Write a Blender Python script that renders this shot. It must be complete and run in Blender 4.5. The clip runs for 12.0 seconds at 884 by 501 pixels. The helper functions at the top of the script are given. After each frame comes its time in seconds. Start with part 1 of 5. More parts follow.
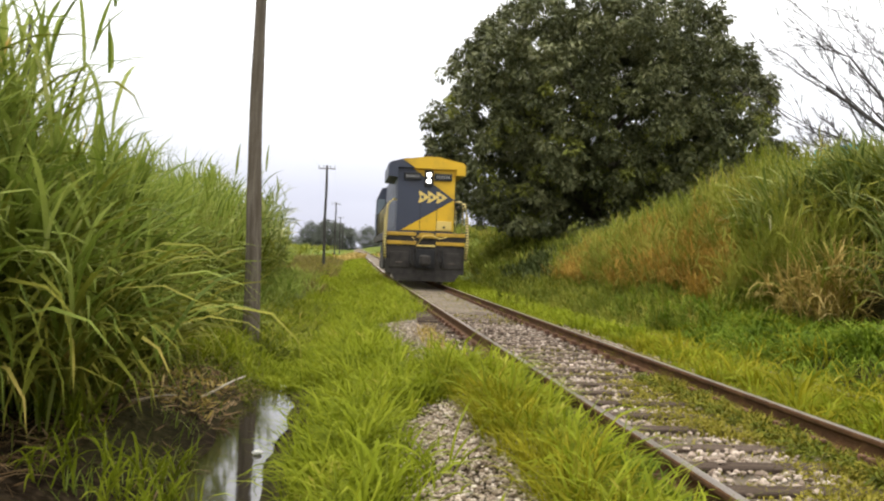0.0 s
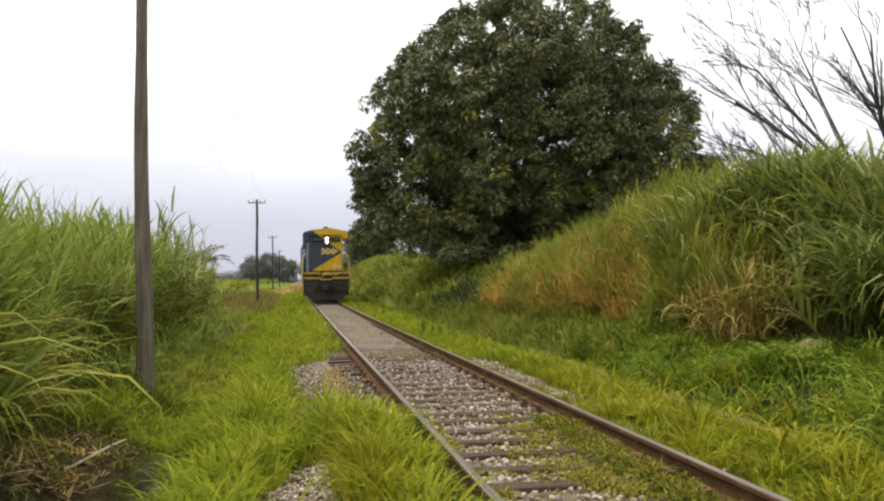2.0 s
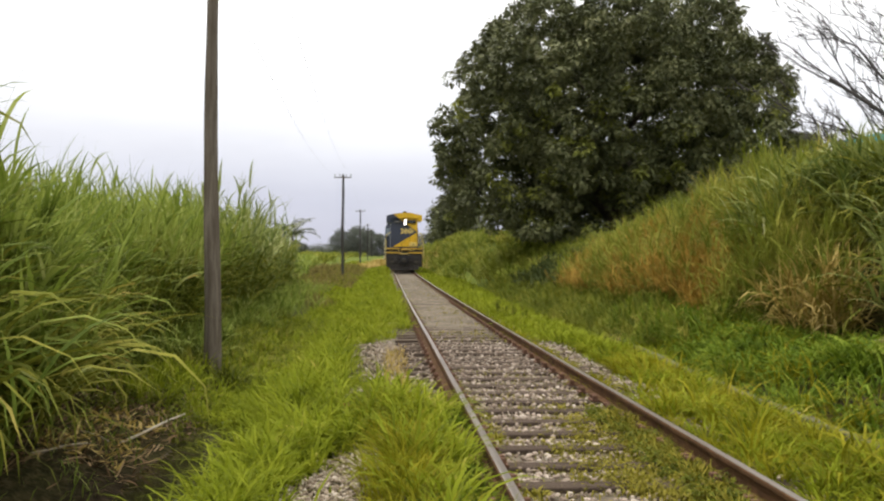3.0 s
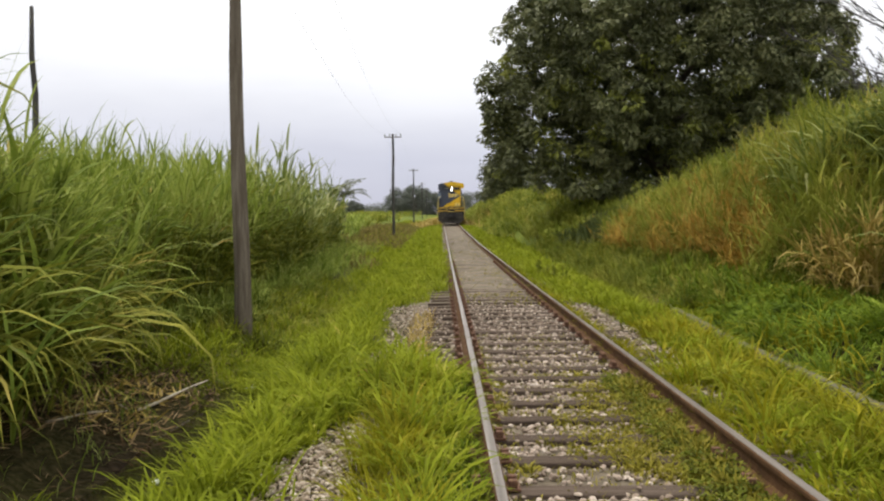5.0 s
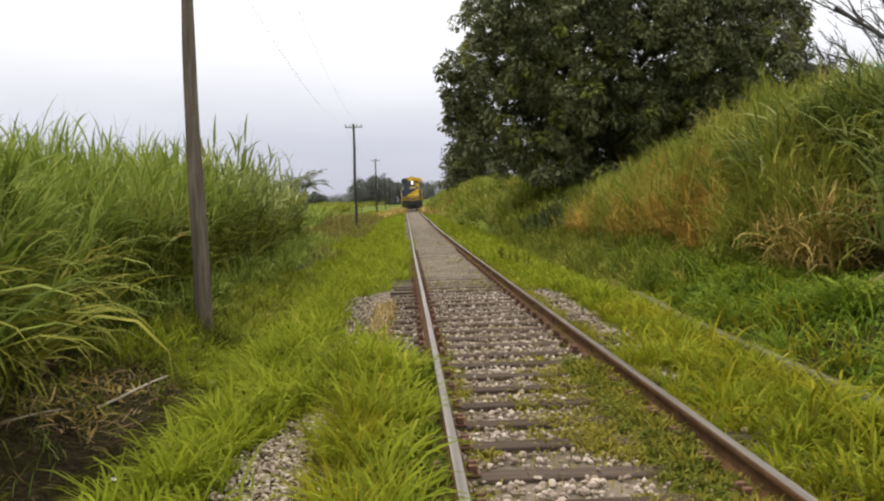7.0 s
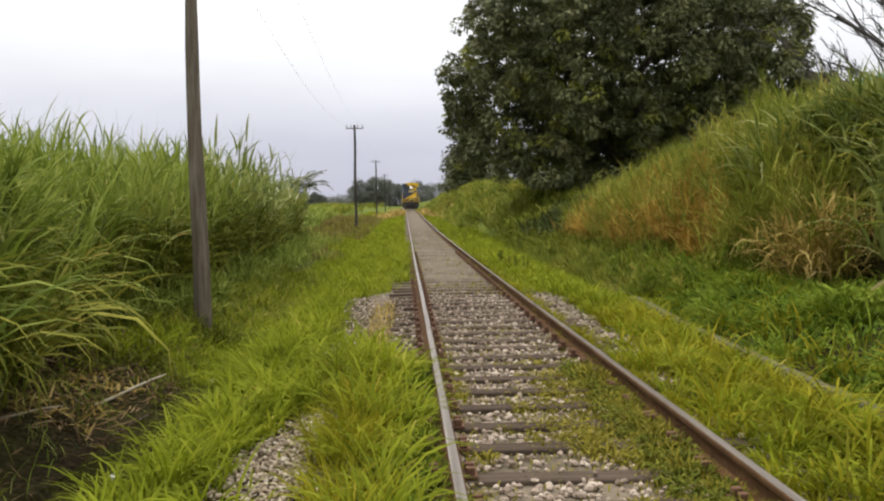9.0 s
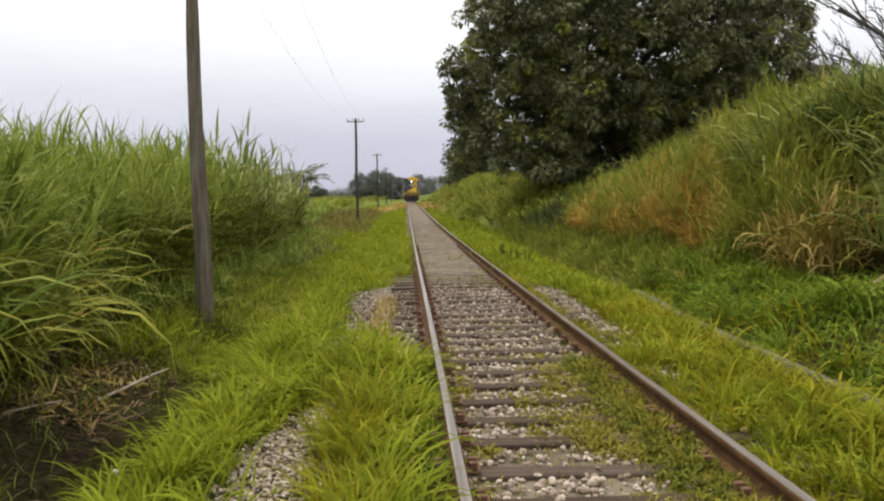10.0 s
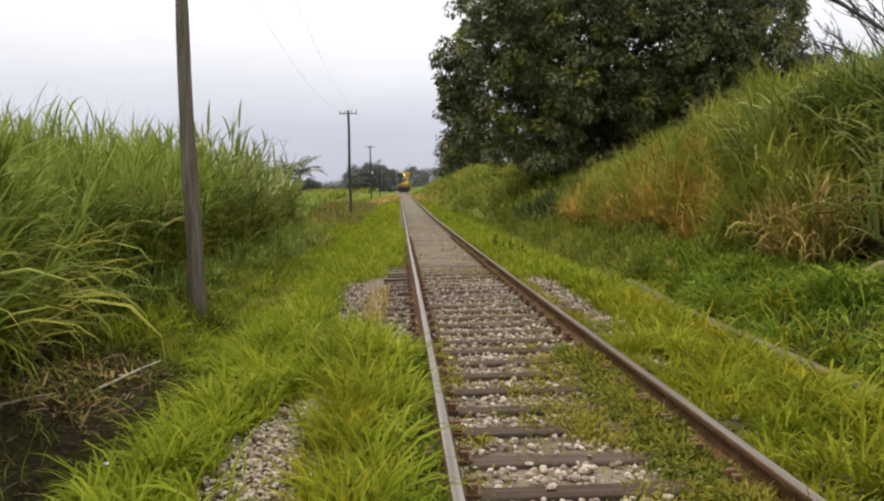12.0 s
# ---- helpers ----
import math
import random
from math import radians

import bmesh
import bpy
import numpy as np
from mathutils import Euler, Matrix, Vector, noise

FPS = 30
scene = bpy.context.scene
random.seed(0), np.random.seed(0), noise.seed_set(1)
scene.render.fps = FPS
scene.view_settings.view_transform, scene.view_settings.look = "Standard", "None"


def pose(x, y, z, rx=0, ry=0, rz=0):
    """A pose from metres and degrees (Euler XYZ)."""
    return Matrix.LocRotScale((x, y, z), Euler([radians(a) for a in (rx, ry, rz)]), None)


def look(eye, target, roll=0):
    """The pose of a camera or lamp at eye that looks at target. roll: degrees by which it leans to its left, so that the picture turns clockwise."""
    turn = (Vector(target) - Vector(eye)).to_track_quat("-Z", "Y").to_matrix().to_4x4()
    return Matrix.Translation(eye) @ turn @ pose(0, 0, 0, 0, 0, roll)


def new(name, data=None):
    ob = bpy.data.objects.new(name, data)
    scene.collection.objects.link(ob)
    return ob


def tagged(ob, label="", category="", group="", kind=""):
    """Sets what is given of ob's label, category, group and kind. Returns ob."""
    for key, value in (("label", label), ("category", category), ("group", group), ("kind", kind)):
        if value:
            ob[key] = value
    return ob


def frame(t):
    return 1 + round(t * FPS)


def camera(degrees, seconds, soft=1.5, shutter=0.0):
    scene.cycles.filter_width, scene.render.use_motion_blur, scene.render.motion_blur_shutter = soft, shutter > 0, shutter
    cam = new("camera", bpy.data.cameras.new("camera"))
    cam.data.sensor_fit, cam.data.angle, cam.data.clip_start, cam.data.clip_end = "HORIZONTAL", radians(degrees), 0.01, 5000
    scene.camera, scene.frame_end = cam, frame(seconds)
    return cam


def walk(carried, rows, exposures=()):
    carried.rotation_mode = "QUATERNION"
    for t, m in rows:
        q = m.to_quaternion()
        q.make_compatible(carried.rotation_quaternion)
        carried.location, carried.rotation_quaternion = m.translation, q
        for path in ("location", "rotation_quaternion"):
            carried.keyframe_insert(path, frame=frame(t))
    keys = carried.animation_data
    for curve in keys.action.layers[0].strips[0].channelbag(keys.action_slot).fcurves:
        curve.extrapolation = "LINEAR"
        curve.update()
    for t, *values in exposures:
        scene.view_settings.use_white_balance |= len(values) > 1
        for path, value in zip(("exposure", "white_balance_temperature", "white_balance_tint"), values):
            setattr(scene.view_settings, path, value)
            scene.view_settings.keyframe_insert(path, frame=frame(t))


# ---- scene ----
cam = camera(52.0, 12.0, soft=2.2, shutter=0.5)
PATH = [
    (0, (-2.684, -0.105, 1.255), (-2.484, 1.885, 1.267), 2.2),
    (0.5, (-2.477, 0.032, 1.313), (-2.274, 2.021, 1.332), 1.3),
    (1, (-2.302, 0.218, 1.332), (-2.063, 2.203, 1.387), 0.4),
    (1.5, (-2.126, 0.356, 1.397), (-1.816, 2.33, 1.479), -0.0),
    (2, (-1.957, 0.411, 1.433), (-1.636, 2.384, 1.503), -0.8),
    (2.5, (-1.759, 0.505, 1.502), (-1.567, 2.496, 1.513), 1.2),
    (2.7, (-1.681, 0.555, 1.512), (-1.517, 2.549, 1.531), 0.9),
    (4.5, (-1.133, 0.847, 1.561), (-1.168, 2.846, 1.513), 0.5),
    (5, (-1.1, 0.815, 1.592), (-1.099, 2.814, 1.516), -0.4),
    (5.5, (-1.102, 0.812, 1.592), (-1.079, 2.81, 1.517), -1.2),
    (6, (-1.097, 0.813, 1.588), (-1.029, 2.809, 1.499), -1.3),
    (6.5, (-1.067, 0.822, 1.577), (-0.998, 2.818, 1.468), -1.4),
    (7, (-1.044, 0.835, 1.576), (-0.965, 2.831, 1.475), -1.6),
    (9, (-1.054, 0.809, 1.578), (-0.973, 2.805, 1.482), -0.8),
    (9.5, (-1.055, 0.823, 1.593), (-0.984, 2.819, 1.489), -1.0),
    (10, (-1.062, 0.812, 1.59), (-0.984, 2.807, 1.479), -0.9),
    (10.5, (-1.057, 0.815, 1.594), (-0.979, 2.81, 1.477), -0.9),
    (11, (-1.053, 0.81, 1.58), (-0.973, 2.806, 1.471), -0.9),
    (11.5, (-1.042, 0.821, 1.58), (-0.964, 2.816, 1.462), -1.1),
    (12, (-1.038, 0.835, 1.569), (-0.947, 2.829, 1.44), -1.2),
]
walk(cam, [(t, look(eye, target, roll)) for t, eye, target, roll in PATH], [(0.0, 0.36), (1.0, 0.37), (1.5, 0.18), (2.5, 0.1), (4.5, 0.05), (7.0, 0.0), (12.0, -0.04)])

# ---- world, sun ----
world = bpy.data.worlds.new("overcast_sky")
scene.world = world
world.use_nodes = True
wn, wl = world.node_tree.nodes, world.node_tree.links
wn.clear()
w_out, w_bg = wn.new("ShaderNodeOutputWorld"), wn.new("ShaderNodeBackground")
w_sky = wn.new("ShaderNodeTexSky")
w_sky.sky_type, w_sky.sun_disc = "NISHITA", False
w_sky.sun_elevation, w_sky.sun_rotation = radians(61), radians(-41)
w_geo, w_sep = wn.new("ShaderNodeTexCoord"), wn.new("ShaderNodeSeparateXYZ")
w_ramp = wn.new("ShaderNodeValToRGB")
w_noise, w_map = wn.new("ShaderNodeTexNoise"), wn.new("ShaderNodeMapping")
w_cloud = wn.new("ShaderNodeMix")
w_cloud.data_type, w_cloud.blend_type = "RGBA", "MULTIPLY"
w_mix = wn.new("ShaderNodeMix")
w_mix.data_type = "RGBA"
w_gain = wn.new("ShaderNodeVectorMath")
w_gain.operation = "SCALE"
w_gain.inputs["Scale"].default_value = 0.1
# cloud deck: grey-blue at the horizon, brighter overhead
w_ramp.color_ramp.elements[0].position, w_ramp.color_ramp.elements[0].color = 0.0, (0.64, 0.65, 0.78, 1)
w_ramp.color_ramp.elements[1].position, w_ramp.color_ramp.elements[1].color = 1.0, (2.4, 2.33, 2.2, 1)
for p, c in ((0.06, (0.74, 0.75, 0.87, 1)), (0.15, (1.1, 1.1, 1.13, 1)), (0.28, (1.55, 1.53, 1.5, 1))):
    e = w_ramp.color_ramp.elements.new(p)
    e.color = c
w_map.inputs["Scale"].default_value = (2.0, 2.0, 7.0)
w_noise.inputs["Scale"].default_value, w_noise.inputs["Detail"].default_value = 1.6, 6.0
w_cr = wn.new("ShaderNodeValToRGB")
w_cr.color_ramp.elements[0].position, w_cr.color_ramp.elements[0].color = 0.3, (0.9, 0.9, 0.92, 1)
w_cr.color_ramp.elements[1].position, w_cr.color_ramp.elements[1].color = 0.7, (1.06, 1.06, 1.06, 1)
wl.new(w_geo.outputs["Generated"], w_sep.inputs[0])
wl.new(w_sep.outputs["Z"], w_ramp.inputs["Fac"])
wl.new(w_geo.outputs["Generated"], w_map.inputs["Vector"])
wl.new(w_map.outputs["Vector"], w_noise.inputs["Vector"])
wl.new(w_noise.outputs["Fac"], w_cr.inputs["Fac"])
w_cloud.inputs["Factor"].default_value = 1.0
wl.new(w_ramp.outputs["Color"], w_cloud.inputs["A"])
wl.new(w_cr.outputs["Color"], w_cloud.inputs["B"])
wl.new(w_sky.outputs["Color"], w_gain.inputs[0])
w_mix.inputs["Factor"].default_value = 0.92
wl.new(w_gain.outputs["Vector"], w_mix.inputs["A"])
wl.new(w_cloud.outputs["Result"], w_mix.inputs["B"])
wl.new(w_mix.outputs["Result"], w_bg.inputs["Color"])
w_bg.inputs["Strength"].default_value = 0.93
wl.new(w_bg.outputs[0], w_out.inputs["Surface"])

sun = new("sun", bpy.data.lights.new("sun", "SUN"))
sun.data.energy, sun.data.angle, sun.data.color = 2.3, radians(12), (1.0, 0.94, 0.83)
sun.matrix_world = look((-22, 35, 60), (0, 10, 0))

# ---- materials ----


def nodes_of(name):
    m = bpy.data.materials.new(name)
    m.use_nodes = True
    n, l = m.node_tree.nodes, m.node_tree.links
    return m, n, l, n["Principled BSDF"]


def ramp_node(n, stops):
    r = n.new("ShaderNodeValToRGB")
    el = r.color_ramp.elements
    el[0].position, el[0].color = stops[0][0], (*stops[0][1], 1)
    el[1].position, el[1].color = stops[-1][0], (*stops[-1][1], 1)
    for p, c in stops[1:-1]:
        e = el.new(p)
        e.color = (*c, 1)
    return r


def surface(name, stops, scale=6.0, rough=0.8, bump=0.3, fine=60.0, metal=0.0, stretch=(1, 1, 1), spec=0.3, rand=0.0):
    """A surface whose colour runs through stops by a two-scale noise, with fine relief."""
    m, n, l, b = nodes_of(name)
    co, mp = n.new("ShaderNodeTexCoord"), n.new("ShaderNodeMapping")
    mp.inputs["Scale"].default_value = stretch
    l.new(co.outputs["Object"], mp.inputs["Vector"])
    a, f = n.new("ShaderNodeTexNoise"), n.new("ShaderNodeTexNoise")
    a.inputs["Scale"].default_value, a.inputs["Detail"].default_value = scale, 5
    f.inputs["Scale"].default_value, f.inputs["Detail"].default_value = fine, 3
    for t in (a, f):
        l.new(mp.outputs["Vector"], t.inputs["Vector"])
    mixv = n.new("ShaderNodeMath")
    mixv.operation = "MULTIPLY_ADD"
    mixv.inputs[1].default_value = 0.3
    l.new(f.outputs["Fac"], mixv.inputs[0])
    sc = n.new("ShaderNodeMath")
    sc.operation = "MULTIPLY"
    sc.inputs[1].default_value = 0.7
    l.new(a.outputs["Fac"], sc.inputs[0])
    l.new(sc.outputs[0], mixv.inputs[2])
    last = mixv.outputs[0]
    if rand:
        oi = n.new("ShaderNodeObjectInfo")
        ad = n.new("ShaderNodeMath")
        ad.operation = "MULTIPLY_ADD"
        ad.inputs[1].default_value = rand
        l.new(oi.outputs["Random"], ad.inputs[0])
        l.new(last, ad.inputs[2])
        last = ad.outputs[0]
    r = ramp_node(n, stops)
    l.new(last, r.inputs["Fac"])
    l.new(r.outputs["Color"], b.inputs["Base Color"])
    b.inputs["Roughness"].default_value, b.inputs["Metallic"].default_value = rough, metal
    b.inputs["Specular IOR Level"].default_value = spec
    if bump:
        bp = n.new("ShaderNodeBump")
        bp.inputs["Strength"].default_value, bp.inputs["Distance"].default_value = bump, 0.02
        l.new(f.outputs["Fac"], bp.inputs["Height"])
        l.new(bp.outputs["Normal"], b.inputs["Normal"])
    return m


def foliage(name, stops, patch=0.35, through_leaf=0.3, rough=0.65, patch_scale=0.6, gloss=0.07):
    """Leaves: the colour varies from blade to blade and in broad patches; some light passes through."""
    m, n, l, b = nodes_of(name)
    g, co, a = n.new("ShaderNodeNewGeometry"), n.new("ShaderNodeTexCoord"), n.new("ShaderNodeTexNoise")
    a.inputs["Scale"].default_value, a.inputs["Detail"].default_value = patch_scale, 3
    l.new(co.outputs["Object"], a.inputs["Vector"])
    mx = n.new("ShaderNodeMix")
    mx.inputs["Factor"].default_value = patch
    l.new(g.outputs["Random Per Island"], mx.inputs["A"])
    mr = n.new("ShaderNodeMapRange")
    mr.inputs["From Min"].default_value, mr.inputs["From Max"].default_value = 0.3, 0.7
    l.new(a.outputs["Fac"], mr.inputs["Value"])
    l.new(mr.outputs["Result"], mx.inputs["B"])
    r = ramp_node(n, [(p, (c[0] * 1.05, c[1] * 0.95, c[2] + 0.003)) for p, c in stops])
    l.new(mx.outputs["Result"], r.inputs["Fac"])
    l.new(r.outputs["Color"], b.inputs["Base Color"])
    b.inputs["Roughness"].default_value = rough
    b.inputs["Specular IOR Level"].default_value = gloss
    tr, ms = n.new("ShaderNodeBsdfTranslucent"), n.new("ShaderNodeMixShader")
    l.new(r.outputs["Color"], tr.inputs["Color"])
    ms.inputs["Fac"].default_value = through_leaf
    l.new(b.outputs[0], ms.inputs[1])
    l.new(tr.outputs[0], ms.inputs[2])
    l.new(ms.outputs[0], n["Material Output"].inputs["Surface"])
    return m


M_CANE = foliage("cane_leaf", [(0.0, (0.05, 0.085, 0.008)), (0.4, (0.15, 0.22, 0.026)), (0.75, (0.28, 0.36, 0.07)), (0.93, (0.44, 0.50, 0.18)), (0.97, (0.55, 0.42, 0.12)), (1.0, (0.52, 0.34, 0.08))], 0.45, 0.36, patch_scale=0.9)
# olive, browning blades, darkened so the colour holds the shade low in the cane
M_CANE_BODY = foliage("cane_leaf_olive_shaded", [(0.0, (0.028, 0.042, 0.003)), (0.45, (0.105, 0.138, 0.012)), (0.78, (0.22, 0.25, 0.03)), (0.9, (0.36, 0.35, 0.07)), (0.96, (0.48, 0.35, 0.08)), (1.0, (0.40, 0.24, 0.05))], 0.45, 0.3, patch_scale=1.3)
M_CANE_OLD = foliage("cane_leaf_yellowed", [(0.0, (0.055, 0.07, 0.006)), (0.45, (0.165, 0.195, 0.02)), (0.8, (0.31, 0.325, 0.05)), (0.93, (0.46, 0.40, 0.10)), (1.0, (0.56, 0.42, 0.12))], 0.3, 0.3, patch_scale=1.3)
# deep green; the pale last stops paint sky highlights onto some blades
M_CANE_DARK = foliage("cane_leaf_deep_highlit", [(0.0, (0.045, 0.08, 0.014)), (0.42, (0.14, 0.195, 0.036)), (0.78, (0.30, 0.36, 0.11)), (1.0, (0.57, 0.59, 0.33))], 0.35, 0.3, gloss=0.15)
# dark greens that paint the big tree's shade onto the growth below it
M_SHADE = foliage("leaf_painted_shade", [(0.0, (0.016, 0.026, 0.005)), (0.5, (0.045, 0.066, 0.014)), (1.0, (0.095, 0.12, 0.03))], 0.4, 0.15, patch_scale=0.8)
M_BANK = foliage("bank_grass", [(0.0, (0.06, 0.095, 0.008)), (0.45, (0.155, 0.20, 0.022)), (0.75, (0.265, 0.30, 0.045)), (0.9, (0.38, 0.36, 0.08)), (1.0, (0.46, 0.36, 0.11))], 0.65, 0.3, patch_scale=0.8)
M_DRY = foliage("dry_grass", [(0.0, (0.15, 0.12, 0.022)), (0.5, (0.34, 0.275, 0.065)), (0.85, (0.56, 0.47, 0.17)), (1.0, (0.76, 0.69, 0.42))], 0.3, 0.2, 0.7)
M_STRAW = foliage("straw", [(0.0, (0.05, 0.034, 0.014)), (0.5, (0.15, 0.105, 0.045)), (0.85, (0.34, 0.26, 0.13)), (1.0, (0.60, 0.53, 0.38))], 0.2, 0.1, 0.8)
M_OCHRE = foliage("rusty_dry_grass", [(0.0, (0.15, 0.10, 0.014)), (0.5, (0.32, 0.215, 0.034)), (0.85, (0.46, 0.33, 0.065)), (1.0, (0.62, 0.50, 0.18))], 0.3, 0.2, 0.7)
M_GRASS = foliage("verge_grass", [(0.0, (0.068, 0.09, 0.003)), (0.5, (0.178, 0.24, 0.010)), (0.85, (0.285, 0.345, 0.026)), (0.96, (0.43, 0.42, 0.09)), (1.0, (0.48, 0.37, 0.09))], 0.55, 0.34, patch_scale=1.5, gloss=0.04)
M_SCRUB = foliage("brown_scrub", [(0.0, (0.06, 0.058, 0.012)), (0.5, (0.15, 0.135, 0.034)), (1.0, (0.26, 0.225, 0.07))], 0.4, 0.2, patch_scale=0.4)
M_GRASS_Y = foliage("verge_grass_yellow", [(0.0, (0.075, 0.085, 0.003)), (0.5, (0.185, 0.20, 0.006)), (0.85, (0.30, 0.30, 0.016)), (1.0, (0.46, 0.36, 0.06))], 0.5, 0.32, patch_scale=1.2, gloss=0.05)
M_LUSH = foliage("creeping_grass", [(0.0, (0.022, 0.045, 0.003)), (0.45, (0.10, 0.17, 0.009)), (0.8, (0.21, 0.30, 0.026)), (1.0, (0.40, 0.45, 0.10))], 0.5, 0.28, patch_scale=1.8)
M_HERB = foliage("broadleaf_herb", [(0.0, (0.03, 0.048, 0.004)), (0.5, (0.105, 0.135, 0.012)), (0.85, (0.20, 0.225, 0.024)), (1.0, (0.34, 0.32, 0.06))], 0.45, 0.2, patch_scale=2.5)
M_WEED = foliage("track_weed", [(0.0, (0.07, 0.075, 0.006)), (0.5, (0.18, 0.18, 0.015)), (1.0, (0.32, 0.30, 0.05))], 0.4, 0.2, patch_scale=1.5)
M_LEAF = foliage("tree_leaf", [(0.0, (0.034, 0.045, 0.015)), (0.5, (0.088, 0.108, 0.04)), (1.0, (0.16, 0.182, 0.07))], 0.35, 0.1, 0.55, 0.35, 0.2)
M_LEAF_YOUNG = foliage("tree_leaf_young", [(0.0, (0.16, 0.20, 0.035)), (1.0, (0.26, 0.30, 0.07))], 0.3, 0.25, 0.7, gloss=0.1)
M_LEAF_LIGHT = foliage("tree_leaf_light", [(0.0, (0.085, 0.105, 0.037)), (0.5, (0.14, 0.165, 0.065)), (1.0, (0.215, 0.24, 0.10))], 0.35, 0.12, 0.55, 0.35, 0.2)
M_STALK = surface("pale_dead_stalk", [(0.3, (0.26, 0.22, 0.16)), (0.7, (0.52, 0.47, 0.38))], 8, 0.85, 0.2, 40)
# pale grey-green: the haze of distance is mixed into this leaf colour
M_LEAF_FAR = foliage("far_leaf_hazed", [(0.0, (0.10, 0.125, 0.10)), (1.0, (0.16, 0.185, 0.145))], 0.3, 0.1, 0.9, gloss=0.05)
M_BARK = surface("bark", [(0.3, (0.04, 0.032, 0.025)), (0.7, (0.12, 0.10, 0.08))], 5, 0.9, 0.6, 40, stretch=(1, 1, 0.2))
M_BARE = surface("bare_branch_bark", [(0.3, (0.04, 0.037, 0.035)), (0.7, (0.11, 0.10, 0.095))], 5, 0.9, 0.4, 40)
M_POLE = surface("weathered_pole_wood", [(0.25, (0.06, 0.046, 0.033)), (0.5, (0.13, 0.108, 0.084)), (0.75, (0.23, 0.20, 0.165))], 3, 0.95, 0.5, 30, stretch=(6, 6, 0.5), spec=0.08)
M_DARK_POLE = surface("dark_pole_wood", [(0.3, (0.03, 0.028, 0.025)), (0.7, (0.07, 0.065, 0.06))], 3, 0.9, 0.4, 30, stretch=(6, 6, 0.5))
M_SLEEPER = surface("sleeper_wood", [(0.25, (0.035, 0.024, 0.018)), (0.5, (0.07, 0.052, 0.04)), (0.8, (0.13, 0.10, 0.08))], 3, 0.97, 0.6, 45, stretch=(0.5, 7, 3), spec=0.05, rand=0.15)
M_RAIL = surface("rusty_rail", [(0.25, (0.036, 0.019, 0.009)), (0.55, (0.088, 0.046, 0.021)), (0.8, (0.15, 0.083, 0.038))], 7, 0.92, 0.4, 60, spec=0.12)
M_HEAD = surface("worn_rail_head", [(0.3, (0.10, 0.078, 0.062)), (0.55, (0.22, 0.19, 0.165)), (0.78, (0.42, 0.39, 0.36))], 5, 0.36, 0.05, 60, metal=0.7, stretch=(6, 0.12, 1))
M_PLATE = surface("rusty_plate", [(0.3, (0.07, 0.035, 0.022)), (0.7, (0.17, 0.09, 0.055))], 20, 0.9, 0.3, 80)
M_EARTH = surface("wet_earth", [(0.25, (0.035, 0.026, 0.016)), (0.5, (0.075, 0.055, 0.035)), (0.8, (0.14, 0.105, 0.07))], 3, 0.75, 0.8, 30)
M_CONC = surface("mossy_concrete", [(0.3, (0.05, 0.05, 0.022)), (0.7, (0.135, 0.12, 0.07))], 5, 0.9, 0.5, 50)
M_STONE_BR = surface("tan_stone", [(0.3, (0.19, 0.135, 0.075)), (0.7, (0.34, 0.25, 0.15))], 5, 0.9, 0.5, 40)
M_WHITE = surface("pale_litter", [(0.3, (0.55, 0.55, 0.52)), (0.7, (0.78, 0.78, 0.76))], 9, 0.6, 0.2, 50)
M_BRICK = surface("orange_brick", [(0.3, (0.30, 0.14, 0.06)), (0.7, (0.45, 0.24, 0.12))], 12, 0.9, 0.4, 70)
M_WATER = surface("ditch_water", [(0.3, (0.012, 0.010, 0.007)), (0.7, (0.028, 0.022, 0.015))], 2, 0.05, 0.03, 9, spec=0.9)
M_WIRE = surface("dull_wire", [(0.3, (0.42, 0.42, 0.45)), (0.7, (0.52, 0.52, 0.55))], 5, 0.6, 0.0)
M_INSUL = surface("insulator_glass", [(0.3, (0.25, 0.27, 0.27)), (0.7, (0.4, 0.42, 0.42))], 20, 0.3, 0.0)
M_TEAL = surface("teal_painted_wall", [(0.3, (0.05, 0.30, 0.36)), (0.7, (0.08, 0.42, 0.48))], 2, 0.8, 0.2, 20)
M_TILE = surface("clay_roof", [(0.3, (0.42, 0.16, 0.07)), (0.7, (0.60, 0.28, 0.14))], 4, 0.85, 0.5, 14)


def island_stone(name, stops):
    m, n, l, b = nodes_of(name)
    g, co, a = n.new("ShaderNodeNewGeometry"), n.new("ShaderNodeTexCoord"), n.new("ShaderNodeTexNoise")
    a.inputs["Scale"].default_value, a.inputs["Detail"].default_value = 30, 4
    l.new(co.outputs["Object"], a.inputs["Vector"])
    mx = n.new("ShaderNodeMix")
    mx.inputs["Factor"].default_value = 0.3
    l.new(g.outputs["Random Per Island"], mx.inputs["A"])
    l.new(a.outputs["Fac"], mx.inputs["B"])
    r = ramp_node(n, stops)
    l.new(mx.outputs["Result"], r.inputs["Fac"])
    l.new(r.outputs["Color"], b.inputs["Base Color"])
    b.inputs["Roughness"].default_value = 0.9
    bp = n.new("ShaderNodeBump")
    bp.inputs["Strength"].default_value, bp.inputs["Distance"].default_value = 0.4, 0.01
    l.new(a.outputs["Fac"], bp.inputs["Height"])
    l.new(bp.outputs["Normal"], b.inputs["Normal"])
    return m


M_BALLAST = island_stone("ballast_stone", [(0.0, (0.085, 0.057, 0.04)), (0.35, (0.235, 0.18, 0.135)), (0.7, (0.40, 0.33, 0.268)), (0.95, (0.56, 0.495, 0.425)), (1.0, (0.70, 0.66, 0.60))])
